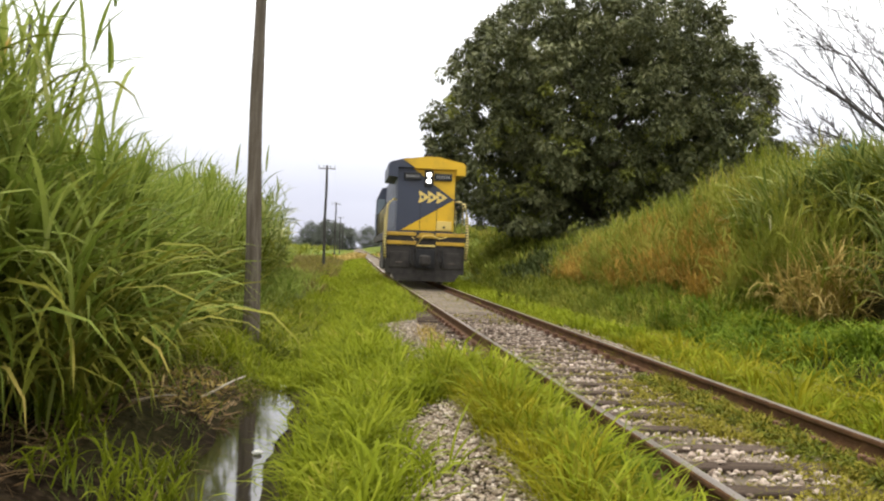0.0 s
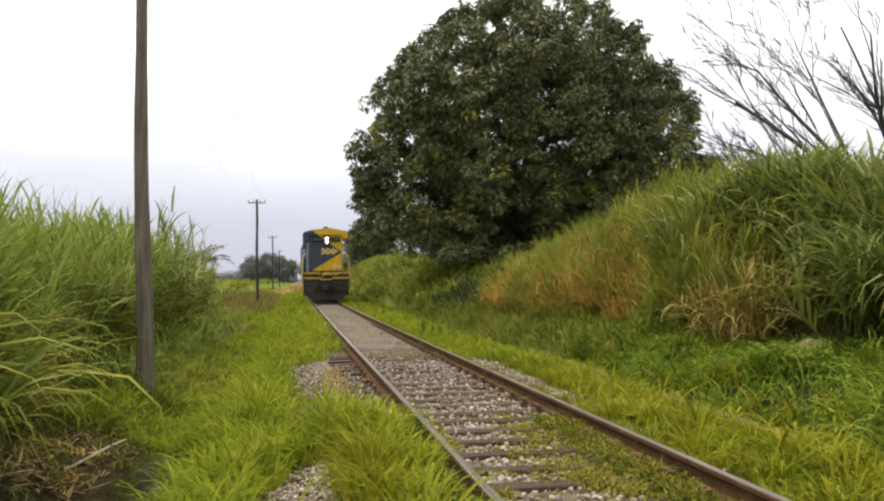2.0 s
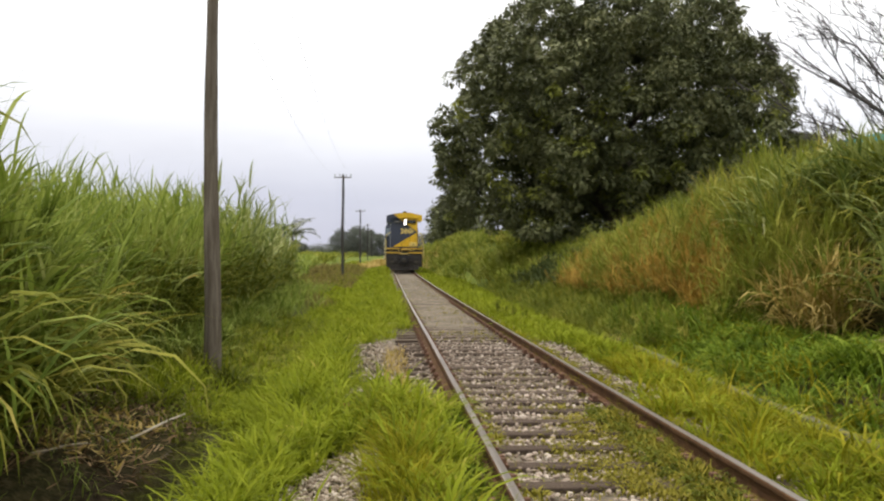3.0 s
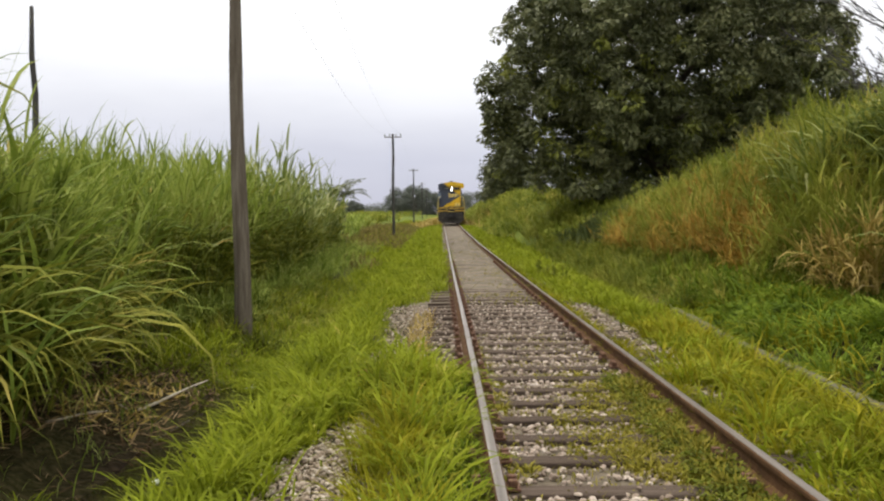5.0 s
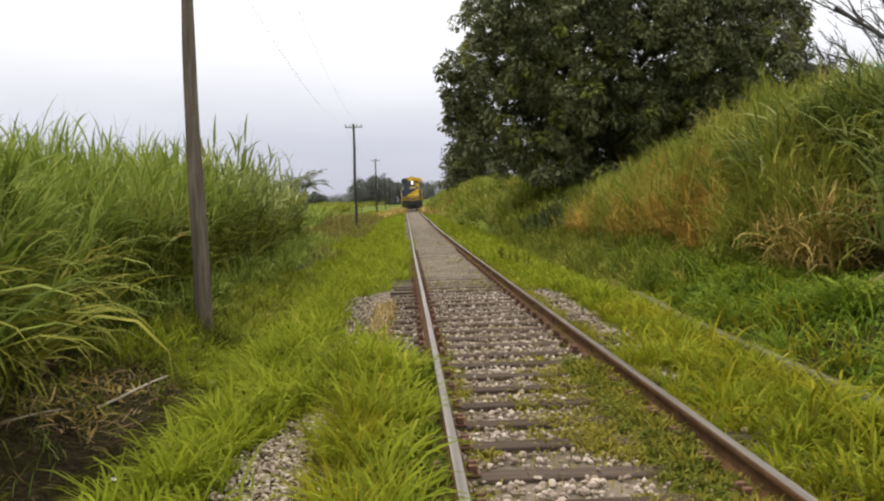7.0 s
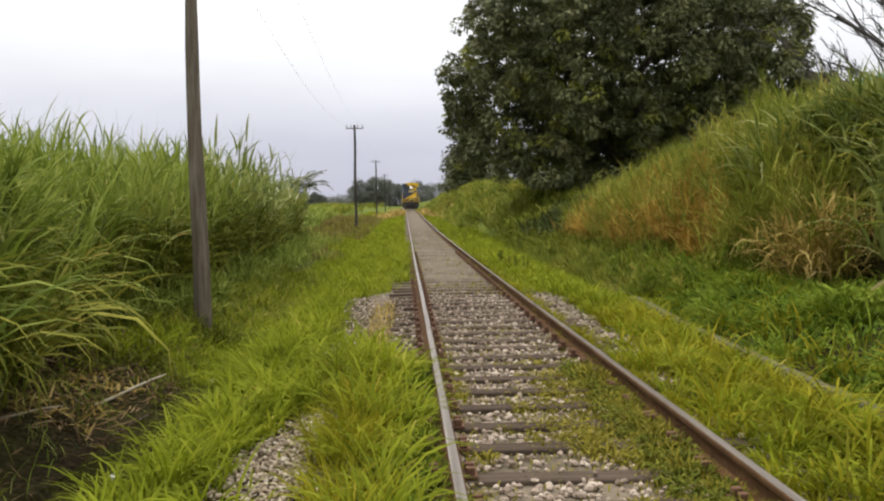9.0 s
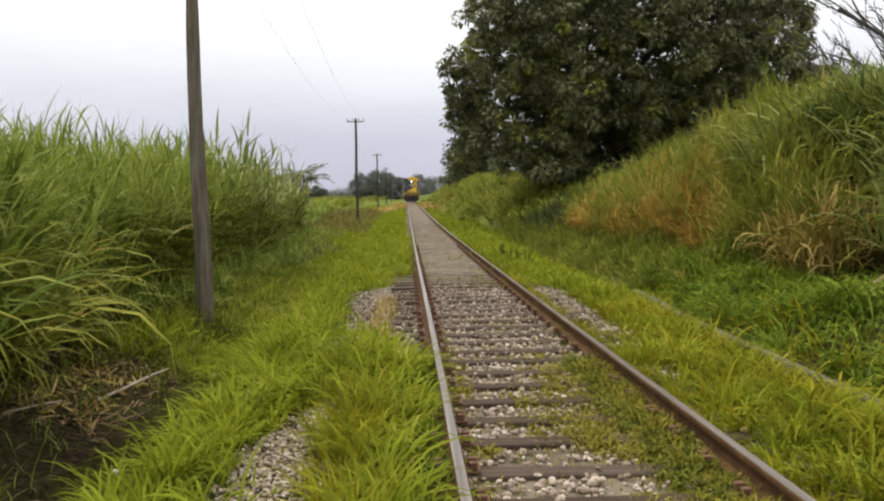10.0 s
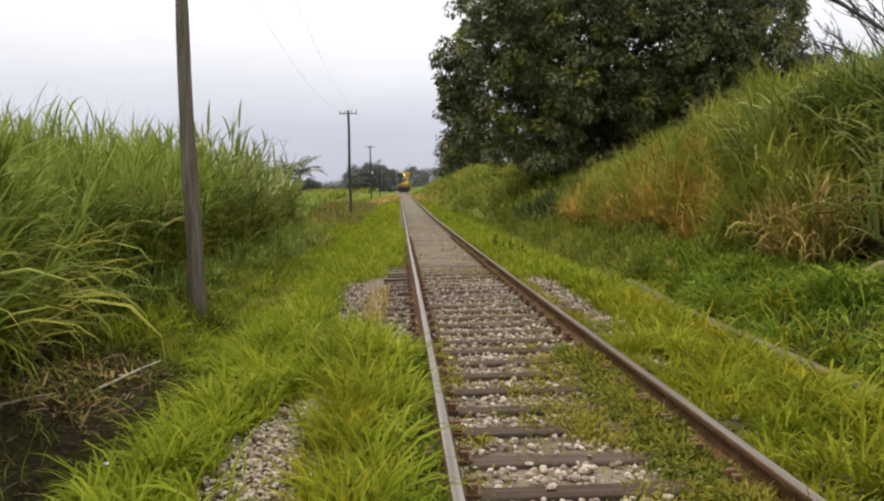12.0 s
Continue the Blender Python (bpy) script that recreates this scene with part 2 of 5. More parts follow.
M_GRAVEL = island_stone("pale_gravel_stone", [(0.0, (0.08, 0.055, 0.033)), (0.35, (0.225, 0.172, 0.118)), (0.7, (0.41, 0.345, 0.27)), (1.0, (0.66, 0.60, 0.525))])


def ground_material():
    """Soil and low growth: brown earth by the ditch, greener on the verges, a pale green field far out."""
    m, n, l, b = nodes_of("ground_soil")
    co, sp = n.new("ShaderNodeTexCoord"), n.new("ShaderNodeSeparateXYZ")
    l.new(co.outputs["Object"], sp.inputs[0])
    a, f = n.new("ShaderNodeTexNoise"), n.new("ShaderNodeTexNoise")
    a.inputs["Scale"].default_value, a.inputs["Detail"].default_value = 0.35, 6
    f.inputs["Scale"].default_value, f.inputs["Detail"].default_value = 14, 6
    for t in (a, f):
        l.new(co.outputs["Object"], t.inputs["Vector"])
    soil = ramp_node(n, [(0.25, (0.009, 0.006, 0.0035)), (0.5, (0.022, 0.015, 0.009)), (0.75, (0.06, 0.043, 0.026))])
    l.new(f.outputs["Fac"], soil.inputs["Fac"])
    grn = ramp_node(n, [(0.3, (0.05, 0.07, 0.012)), (0.5, (0.10, 0.13, 0.02)), (0.7, (0.16, 0.17, 0.04))])
    l.new(f.outputs["Fac"], grn.inputs["Fac"])
    far = n.new("ShaderNodeMapRange")
    far.inputs["From Min"].default_value, far.inputs["From Max"].default_value = 18, 55
    l.new(sp.outputs["Y"], far.inputs["Value"])
    ad = n.new("ShaderNodeMath")
    ad.operation = "ADD"
    pa = n.new("ShaderNodeMapRange")
    pa.inputs["From Min"].default_value, pa.inputs["From Max"].default_value = 0.42, 0.58
    pa.inputs["To Max"].default_value = 0.12
    l.new(a.outputs["Fac"], pa.inputs["Value"])
    l.new(far.outputs["Result"], ad.inputs[0])
    l.new(pa.outputs["Result"], ad.inputs[1])
    ad.use_clamp = True
    mx = n.new("ShaderNodeMix")
    mx.data_type = "RGBA"
    l.new(ad.outputs[0], mx.inputs["Factor"])
    l.new(soil.outputs["Color"], mx.inputs["A"])
    l.new(grn.outputs["Color"], mx.inputs["B"])
    l.new(mx.outputs["Result"], b.inputs["Base Color"])
    b.inputs["Roughness"].default_value, b.inputs["Specular IOR Level"].default_value = 0.95, 0.04
    bp = n.new("ShaderNodeBump")
    bp.inputs["Strength"].default_value, bp.inputs["Distance"].default_value = 0.8, 0.05
    l.new(f.outputs["Fac"], bp.inputs["Height"])
    l.new(bp.outputs["Normal"], b.inputs["Normal"])
    return m


M_GROUND = ground_material()

# ---- mesh helpers ----
RNG = np.random.default_rng(7)


def mesh_np(name, verts, quads=None, tris=None, mats=(), smooth=True, tri_mat=None, quad_mat=None):
    me = bpy.data.meshes.new(name)
    nq = 0 if quads is None else len(quads)
    nt = 0 if tris is None else len(tris)
    idx = np.concatenate([a for a in ((quads.ravel() if nq else None), (tris.ravel() if nt else None)) if a is not None]).astype(np.int32)
    me.vertices.add(len(verts))
    me.vertices.foreach_set("co", np.asarray(verts, np.float32).ravel())
    me.loops.add(len(idx))
    me.loops.foreach_set("vertex_index", idx)
    me.polygons.add(nq + nt)
    start = np.concatenate([np.arange(nq) * 4, nq * 4 + np.arange(nt) * 3]).astype(np.int32)
    me.polygons.foreach_set("loop_start", start)
    for mt in mats:
        me.materials.append(mt)
    if quad_mat is not None or tri_mat is not None:
        mi = np.concatenate([quad_mat if quad_mat is not None else np.zeros(nq), tri_mat if tri_mat is not None else np.zeros(nt)]).astype(np.int32)
        me.polygons.foreach_set("material_index", mi)
    me.polygons.foreach_set("use_smooth", np.full(nq + nt, smooth))
    me.update(calc_edges=True)
    me.validate()
    return me


def ribbon_arrays(base, az, length, width, lean, droop, segs=4, power=1.4):
    """Blades that rise from base, lean by lean and bend over by droop (radians) toward az."""
    n = len(base)
    s = np.linspace(0, 1, segs + 1)
    mid = (s[1:] + s[:-1]) / 2
    th = lean[:, None] + droop[:, None] * mid[None, :] ** power
    step = (length / segs)[:, None]
    h = np.concatenate([np.zeros((n, 1)), np.cumsum(np.sin(th) * step, 1)], 1)
    v = np.concatenate([np.zeros((n, 1)), np.cumsum(np.cos(th) * step, 1)], 1)
    ca, sa = np.cos(az)[:, None], np.sin(az)[:, None]
    p = np.stack([base[:, :1] + ca * h, base[:, 1:2] + sa * h, base[:, 2:] + v], 2)
    tw = RNG.uniform(-0.6, 0.6, n)[:, None]
    side = np.stack([-sa * np.cos(tw), ca * np.cos(tw), np.sin(tw)], 2)
    prof = np.interp(s, [0, 0.25, 0.6, 1], [0.55, 1.0, 0.8, 0.0])
    w = (width[:, None] * prof[None, :] / 2)[:, :, None]
    left, right = (p - side * w)[:, :-1], (p + side * w)[:, :-1]
    body = np.stack([left, right], 2).reshape(n, segs * 2, 3)
    verts = np.concatenate([body, p[:, -1:]], 1)
    k = segs * 2 + 1
    off = (np.arange(n) * k)[:, None, None]
    q = np.array([[2 * i, 2 * i + 1, 2 * i + 3, 2 * i + 2] for i in range(segs - 1)])
    quads = (off + q[None]).reshape(-1, 4)
    tris = (off[:, 0] + np.array([2 * segs - 2, 2 * segs - 1, 2 * segs])).reshape(-1, 3)
    return verts.reshape(-1, 3), quads, tris


def blades(name, base, az, length, width, lean, droop, material, segs=4, power=1.4):
    v, q, t = ribbon_arrays(base, az, length, width, lean, droop, segs, power)
    return new(name, mesh_np(name, v, q, t, [material]))


def stones_mesh(name, centres, size, material):
    """Angular stones of given radius at the centres."""
    g = (1 + 5 ** 0.5) / 2
    ico = np.array([(-1, g, 0), (1, g, 0), (-1, -g, 0), (1, -g, 0), (0, -1, g), (0, 1, g), (0, -1, -g), (0, 1, -g), (g, 0, -1), (g, 0, 1), (-g, 0, -1), (-g, 0, 1)]) / 1.9
    f = np.array([(0, 11, 5), (0, 5, 1), (0, 1, 7), (0, 7, 10), (0, 10, 11), (1, 5, 9), (5, 11, 4), (11, 10, 2), (10, 7, 6), (7, 1, 8),
                  (3, 9, 4), (3, 4, 2), (3, 2, 6), (3, 6, 8), (3, 8, 9), (4, 9, 5), (2, 4, 11), (6, 2, 10), (8, 6, 7), (9, 8, 1)])
    n = len(centres)
    sc = size[:, None] * RNG.uniform(0.6, 1.25, (n, 3)) * np.array([1, 1, 0.75])
    v = ico[None] * sc[:, None] * RNG.uniform(0.8, 1.2, (n, 12, 1))
    a, b = RNG.uniform(0, 6.28, n), RNG.uniform(-0.6, 0.6, n)
    ca, sa, cb, sb = np.cos(a)[:, None], np.sin(a)[:, None], np.cos(b)[:, None], np.sin(b)[:, None]
    x, y, z = v[:, :, 0], v[:, :, 1] * cb - v[:, :, 2] * sb, v[:, :, 1] * sb + v[:, :, 2] * cb
    v = np.stack([x * ca - y * sa, x * sa + y * ca, z], 2) + centres[:, None]
    tris = (np.arange(n)[:, None, None] * 12 + f[None]).reshape(-1, 3)
    return mesh_np(name, v.reshape(-1, 3), None, tris, [material], smooth=False)


def part(name, bm, material, parent=None, label="", smooth=False):
    """Links a bmesh as one mesh object under a thing or a part."""
    me = bpy.data.meshes.new(name)
    bmesh.ops.recalc_face_normals(bm, faces=bm.faces)
    bm.to_mesh(me)
    bm.free()
    for mt in (material if isinstance(material, (list, tuple)) else [material]):
        me.materials.append(mt)
    if smooth:
        for p in me.polygons:
            p.use_smooth = True
    ob = new(name, me)
    ob.parent = parent
    if label:
        tagged(ob, label)
    return ob


def box(bm, x0, x1, y0, y1, z0, z1, bevel=0.0, mat=0):
    vs = [bm.verts.new((x, y, z)) for z in (z0, z1) for x, y in ((x0, y0), (x1, y0), (x1, y1), (x0, y1))]
    fs = [bm.faces.new([vs[i] for i in f]) for f in ((3, 2, 1, 0), (4, 5, 6, 7), (0, 1, 5, 4), (1, 2, 6, 5), (2, 3, 7, 6), (3, 0, 4, 7))]
    for f in fs:
        f.material_index = mat
    if bevel:
        es = list({e for f in fs for e in f.edges})
        bmesh.ops.bevel(bm, geom=es, offset=bevel, segments=2, affect="EDGES", profile=0.5)
    return bm


def tube(bm, pts, radii, sides=8, caps=True, mat=0):
    """A tapered tube along pts."""
    pts = [Vector(p) for p in pts]
    rings = []
    for i, p in enumerate(pts):
        d = (pts[min(i + 1, len(pts) - 1)] - pts[max(i - 1, 0)]).normalized()
        u = d.orthogonal().normalized() if abs(d.z) < 0.9 else d.cross(Vector((0, 1, 0))).normalized()
        w = d.cross(u)
        rings.append([bm.verts.new(p + (u * math.cos(k * 2 * math.pi / sides) + w * math.sin(k * 2 * math.pi / sides)) * radii[i]) for k in range(sides)])
    for a, b in zip(rings, rings[1:]):
        for k in range(sides):
            f = bm.faces.new((a[k], a[(k + 1) % sides], b[(k + 1) % sides], b[k]))
            f.smooth, f.material_index = True, mat
    if caps:
        for r in (rings[0][::-1], rings[-1]):
            bm.faces.new(r).material_index = mat
    return bm


def extrude_xz(bm, pts, y0, y1, mat=0):
    """A prism: the outline pts in x and z, from y0 to y1."""
    a, b = [bm.verts.new((x, y0, z)) for x, z in pts], [bm.verts.new((x, y1, z)) for x, z in pts]
    n = len(pts)
    fs = [bm.faces.new(a), bm.faces.new(b[::-1])] + [bm.faces.new((a[i], b[i], b[(i + 1) % n], a[(i + 1) % n])) for i in range(n)]
    for f in fs:
        f.material_index = mat
    return bm


# ---- ground ----
def rise(y):
    """The track's gentle climb into the distance."""
    y = np.asarray(y, float)
    q = np.clip(y - 25, 0, 40)
    return 0.0085 * q * q / 80 + 0.0085 * np.clip(y - 65, 0, 400)


def bank_height(y):
    return np.interp(y, [-40, 0, 10, 20, 26, 32, 40, 50, 60, 90, 130, 200, 400], [1.3, 1.3, 1.3, 2.05, 1.3, 1.1, 0.8, 1.4, 2.1, 2.4, 2.0, 1.5, 0.5])


def bank_foot(y):
    return np.interp(y, [-40, 10, 13, 15, 17, 25, 45, 60, 90, 130, 200], [5.6, 5.6, 5.4, 4.6, 4.0, 3.8, 4.2, 3.2, 2.8, 2.7, 2.7])


def wobble(x, y, s=1.0):
    return (np.sin(x * 1.7 * s + 1.3 * np.sin(y * 0.9 * s)) + np.sin(y * 1.3 * s + 1.1 * np.sin(x * 1.1 * s + 2)) + np.sin((x + y) * 2.9 * s + 0.7)) / 3


def soft_step(v, a, b):
    t = np.clip((v - a) / (b - a), 0, 1)
    return t * t * (3 - 2 * t)


def ground_z(x, y):
    x, y = np.asarray(x, float), np.asarray(y, float)
    near = np.interp(y, [-50, 20, 30], [1, 1, 0.45])
    left = np.interp(x, [-400, -12, -6, -5, -4.5, -4.1, -3.8, -3.4, -3.05, -2.6, -2.1, -1.6, -1.3, 1.3, 1.8, 2.45, 2.75, 3.2, 4.0],
                     [-0.2, -0.2, -0.22, -0.28, -0.33, -0.5, -0.66, -0.66, -0.5, -0.28, -0.16, -0.1, -0.075, -0.075, -0.08, -0.12, -0.3, -0.22, -0.02])
    z = np.where(left < -0.3, -0.3 + (left + 0.3) * near, left)
    z = z - 0.14 * np.exp(-((x + 4.35) / 0.28) ** 2) * (1 - soft_step(y, 8.6, 9.9))
    f = bank_foot(y)
    up = np.clip((x - f) / np.interp(y, [14, 17], [1.7, 3.0]), 0, 1)
    up = up * up * (3 - 2 * up)
    z = np.where(x > 2.6, z + bank_height(y) * up + np.clip(x - f, -1.2, 0) * 0.0 + 0.25 * np.clip((x - 3.0) / 2.0, 0, 1), z)
    amp = np.interp(np.abs(x), [0, 1.4, 2.2, 4, 40, 300], [0, 0.004, 0.03, 0.06, 0.15, 0.6])
    hum = 0.13 * wobble(x, y, 1.3) + 0.07 * wobble(x + 5, y, 2.9)
    z = z + hum * soft_step(x, 2.9, 3.6) * np.interp(x, [3, 9, 20], [1, 1.3, 0.3])
    return z + rise(y) + amp * wobble(x, y) * np.interp(np.abs(x), [0, 6, 60], [1, 1, 0.5])


def build_ground():
    xs = np.unique(np.concatenate([np.arange(-8, 10.01, 0.12), -8 - np.geomspace(0.3, 1600, 40), 10 + np.geomspace(0.3, 1600, 40)]))
    ys = np.unique(np.concatenate([-2 - np.geomspace(0.5, 400, 18), np.arange(-2, 30, 0.2), 30 + np.geomspace(0.3, 2500, 90)]))
    gx, gy = np.meshgrid(xs, ys)
    v = np.stack([gx, gy, ground_z(gx, gy)], 2).reshape(-1, 3)
    nx, ny = len(xs), len(ys)
    i = (np.arange(ny - 1)[:, None] * nx + np.arange(nx - 1)[None]).ravel()
    q = np.stack([i, i + 1, i + nx + 1, i + nx], 1)
    return tagged(new("ground", mesh_np("ground", v, q, None, [M_GROUND])), "damp brown earth with low green growth beside the track", "ground", kind="structure")


build_ground()

# ---- railway track ----
RAIL_TOP, GAUGE_X = 0.16, 0.8


def along(y0, y1, step):
    """Stations along the line, denser where the climb begins."""
    return np.arange(y0, y1 + 0.001, step)


def build_track():
    track = tagged(new("railway_track"), "rusty single railway track on worn wooden sleepers", "railway track", kind="structure")
    prof = [(-0.065, 0), (0.065, 0), (0.065, 0.012), (0.011, 0.03), (0.009, 0.115), (0.034, 0.128), (0.035, 0.152), (0.027, 0.16), (-0.027, 0.16), (-0.035, 0.152), (-0.034, 0.128), (-0.009, 0.115), (-0.011, 0.03), (-0.065, 0.012)]
    for sx in (-GAUGE_X, GAUGE_X):
        st = np.concatenate([along(-30, 30, 3), along(34, 460, 6)])
        bm = bmesh.new()
        rings = []
        for y in st:
            jog = 0.005 * math.sin(y * 0.21 + sx)
            rings.append([bm.verts.new((sx + px + jog, y, pz + float(rise(y)))) for px, pz in prof])
        for a, b in zip(rings, rings[1:]):
            for k in range(len(prof)):
                f = bm.faces.new((a[k], a[(k + 1) % len(prof)], b[(k + 1) % len(prof)], b[k]))
                f.material_index = 1 if k in (7,) else 0
        bm.faces.new(rings[0])
        bm.faces.new(rings[-1][::-1])
        part("rail", bm, [M_RAIL, M_HEAD], track, "rust-brown steel rail with a worn bright head")
    # sleepers
    shapes = []
    for k in range(4):
        bm = bmesh.new()
        box(bm, -1.35, 1.35, -0.095, 0.095, -0.16, 0.0, 0.012)
        for v in bm.verts:
            v.co.y += 0.012 * math.sin(v.co.x * 3 + k * 2)
            v.co.z += 0.006 * math.sin(v.co.x * 5 + k) - 0.006
        me = bpy.data.meshes.new("sleeper")
        bm.to_mesh(me)
        bm.free()
        me.materials.append(M_SLEEPER)
        shapes.append(me)
    bm = bmesh.new()
    box(bm, -0.15, 0.15, -0.085, 0.085, 0.0, 0.018, 0.004)
    for px in (-0.105, 0.105):
        for py in (-0.05, 0.05):
            box(bm, px - 0.027, px + 0.027, py - 0.024, py + 0.024, 0.018, 0.065, 0.007)
    plate = bpy.data.meshes.new("base_plate")
    bm.to_mesh(plate)
    bm.free()
    plate.materials.append(M_PLATE)
    rnd = random.Random(5)
    ys = [4.87 + 0.6 * k for k in range(-12, 160)]
    for i, y in enumerate(ys):
        ob = new("sleeper", shapes[i % 4])
        ob.parent = track
        ob.matrix_basis = pose(rnd.uniform(-0.05, 0.05), y + rnd.uniform(-0.03, 0.03), float(rise(y)) - rnd.uniform(0, 0.012), 0, 0, rnd.uniform(-0.9, 0.9))
        if y < 32:
            for sx in (-GAUGE_X, GAUGE_X):
                pl = new("base_plate", plate)
                pl.parent = track
                pl.matrix_basis = pose(sx, y, float(rise(y)) - 0.004)
    bm = bmesh.new()
    for k in range(160, 560):
        y = 4.87 + 0.6 * k
        box(bm, -1.3, 1.3, y - 0.07, y + 0.07, float(rise(y)) - 0.1, float(rise(y)) - 0.035)
    tagged(part("far_sleepers", bm, M_SLEEPER, track), kind="stuff")


build_track()


def scatter(n, x0, x1, y0, y1, keep=None, gamma=1.0):
    """n points on the ground in a stretch of the plan, denser toward y0 where gamma > 1."""
    x = RNG.uniform(x0, x1, n)
    y = y0 + (y1 - y0) * RNG.uniform(0, 1, n) ** gamma
    if keep is not None:
        k = RNG.uniform(0, 1, n) < keep(x, y)
        x, y = x[k], y[k]
    return np.stack([x, y, ground_z(x, y)], 1)


def soft(v, a, b):
    return np.clip((v - a) / (b - a), 0, 1)


def inside(v, a, b, e=0.2):
    return soft(v, a - e, a + e) * (1 - soft(v, b - e, b + e))


def build_ballast():
    p = scatter(24000, -1.5, 1.5, 2.6, 34, lambda x, y: np.interp(y + 0.8 * wobble(x, y, 2), [15.8, 18.5], [1, 0.25]) * np.where((np.abs(x) > 0.9) & (y > 17), 0.1, 1) * np.where((x < -0.9) & (y > 9.5), 0.45, 1), gamma=1.5)
    p = np.concatenate([p, scatter(5000, -1.5, 1.5, -7, 2.6)])
    on_sleeper = np.abs((p[:, 1] - 4.87 + 0.3) % 0.6 - 0.3) < 0.105
    lying = RNG.uniform(0, 1, len(p)) < np.interp(p[:, 1], [4, 8, 13, 26], [0.02, 0.03, 0.05, 0.2])
    p = p[~on_sleeper | lying]
    p[:, 2] = rise(p[:, 1]) - 0.027 + np.interp(p[:, 1], [8, 14], [0, 0.012]) + 0.022 * (on_sleeper[~on_sleeper | lying]) + RNG.uniform(-0.02, 0.015, len(p))
    ob = new("ballast", stones_mesh("ballast", p, RNG.uniform(0.011, 0.031, len(p)) * np.interp(p[:, 1], [0, 12, 17, 18, 34], [1, 0.95, 0.9, 0.6, 0.6]), M_BALLAST))
    tagged(ob, "grey and tan crushed stone between the sleepers", "ballast", kind="stuff")
    p = scatter(1500, -1.35, 1.35, 33, 120, gamma=1.3)
    p = p[np.abs((p[:, 1] - 4.87 + 0.3) % 0.6 - 0.3) > 0.13]
    p[:, 2] = rise(p[:, 1]) - 0.02
    ob = new("ballast", stones_mesh("ballast", p, RNG.uniform(0.025, 0.05, len(p)), M_BALLAST))
    tagged(ob, "grey and tan crushed stone along the distant track", "ballast", kind="stuff")
    # bed below the stones, all along the line
    st = np.concatenate([np.arange(-30, 40, 1.0), np.arange(40, 460, 5.0)])
    xs = np.array([-1.75, -1.4, -0.7, 0, 0.7, 1.4, 1.75])
    zs = np.array([-0.14, -0.06, -0.045, -0.04, -0.045, -0.06, -0.14])
    gx, gy = np.meshgrid(xs, st)
    v = np.stack([gx, gy, zs[None] + rise(gy) + np.interp(gy, [15.5, 21, 40], [0, 0.034, 0.04])], 2).reshape(-1, 3)
    i = (np.arange(len(st) - 1)[:, None] * 7 + np.arange(6)[None]).ravel()
    bed = surface("ballast_bed", [(0.3, (0.055, 0.043, 0.028)), (0.5, (0.118, 0.095, 0.066)), (0.7, (0.205, 0.168, 0.125))], 1.6, 0.95, 0.7, 26)
    tagged(new("ballast_bed", mesh_np("ballast_bed", v, np.stack([i, i + 1, i + 8, i + 7], 1), None, [bed])), "packed stone bed of the railway track", "ballast", kind="structure")
    # bare gravel spots on the shoulders
    spots = [scatter(15000, -2.6, -1.0, 3.4, 9.3, lambda x, y: inside(x + 0.1 * np.sin(y * 2), -2.35 + 0.1 * (y - 5), -1.5, 0.15) * inside(y, 3, 8.5, 0.5)),
             scatter(4200, -2.3, -1.0, 10.8, 18.6, lambda x, y: inside(x, -2.0 + 0.15 * np.sin(y), -1.3, 0.15) * inside(y, 11.4, 18, 0.4)),
             scatter(5200, 0.95, 2.1, 9.5, 19, lambda x, y: inside(x, 1.0, 1.75, 0.15) * inside(y, 10.5, 18, 0.8)),
             scatter(260, -1.5, -0.9, 9.5, 18, lambda x, y: inside(x, -1.45, -0.95, 0.1))]
    p = np.concatenate(spots)
    p[:, 2] += RNG.uniform(-0.005, 0.03, len(p))
    ob = new("gravel", stones_mesh("gravel", p, RNG.uniform(0.006, 0.023, len(p)), M_GRAVEL))
    tagged(ob, "grey-brown loose gravel spilled on the track shoulder", "gravel", kind="stuff")


build_ballast()

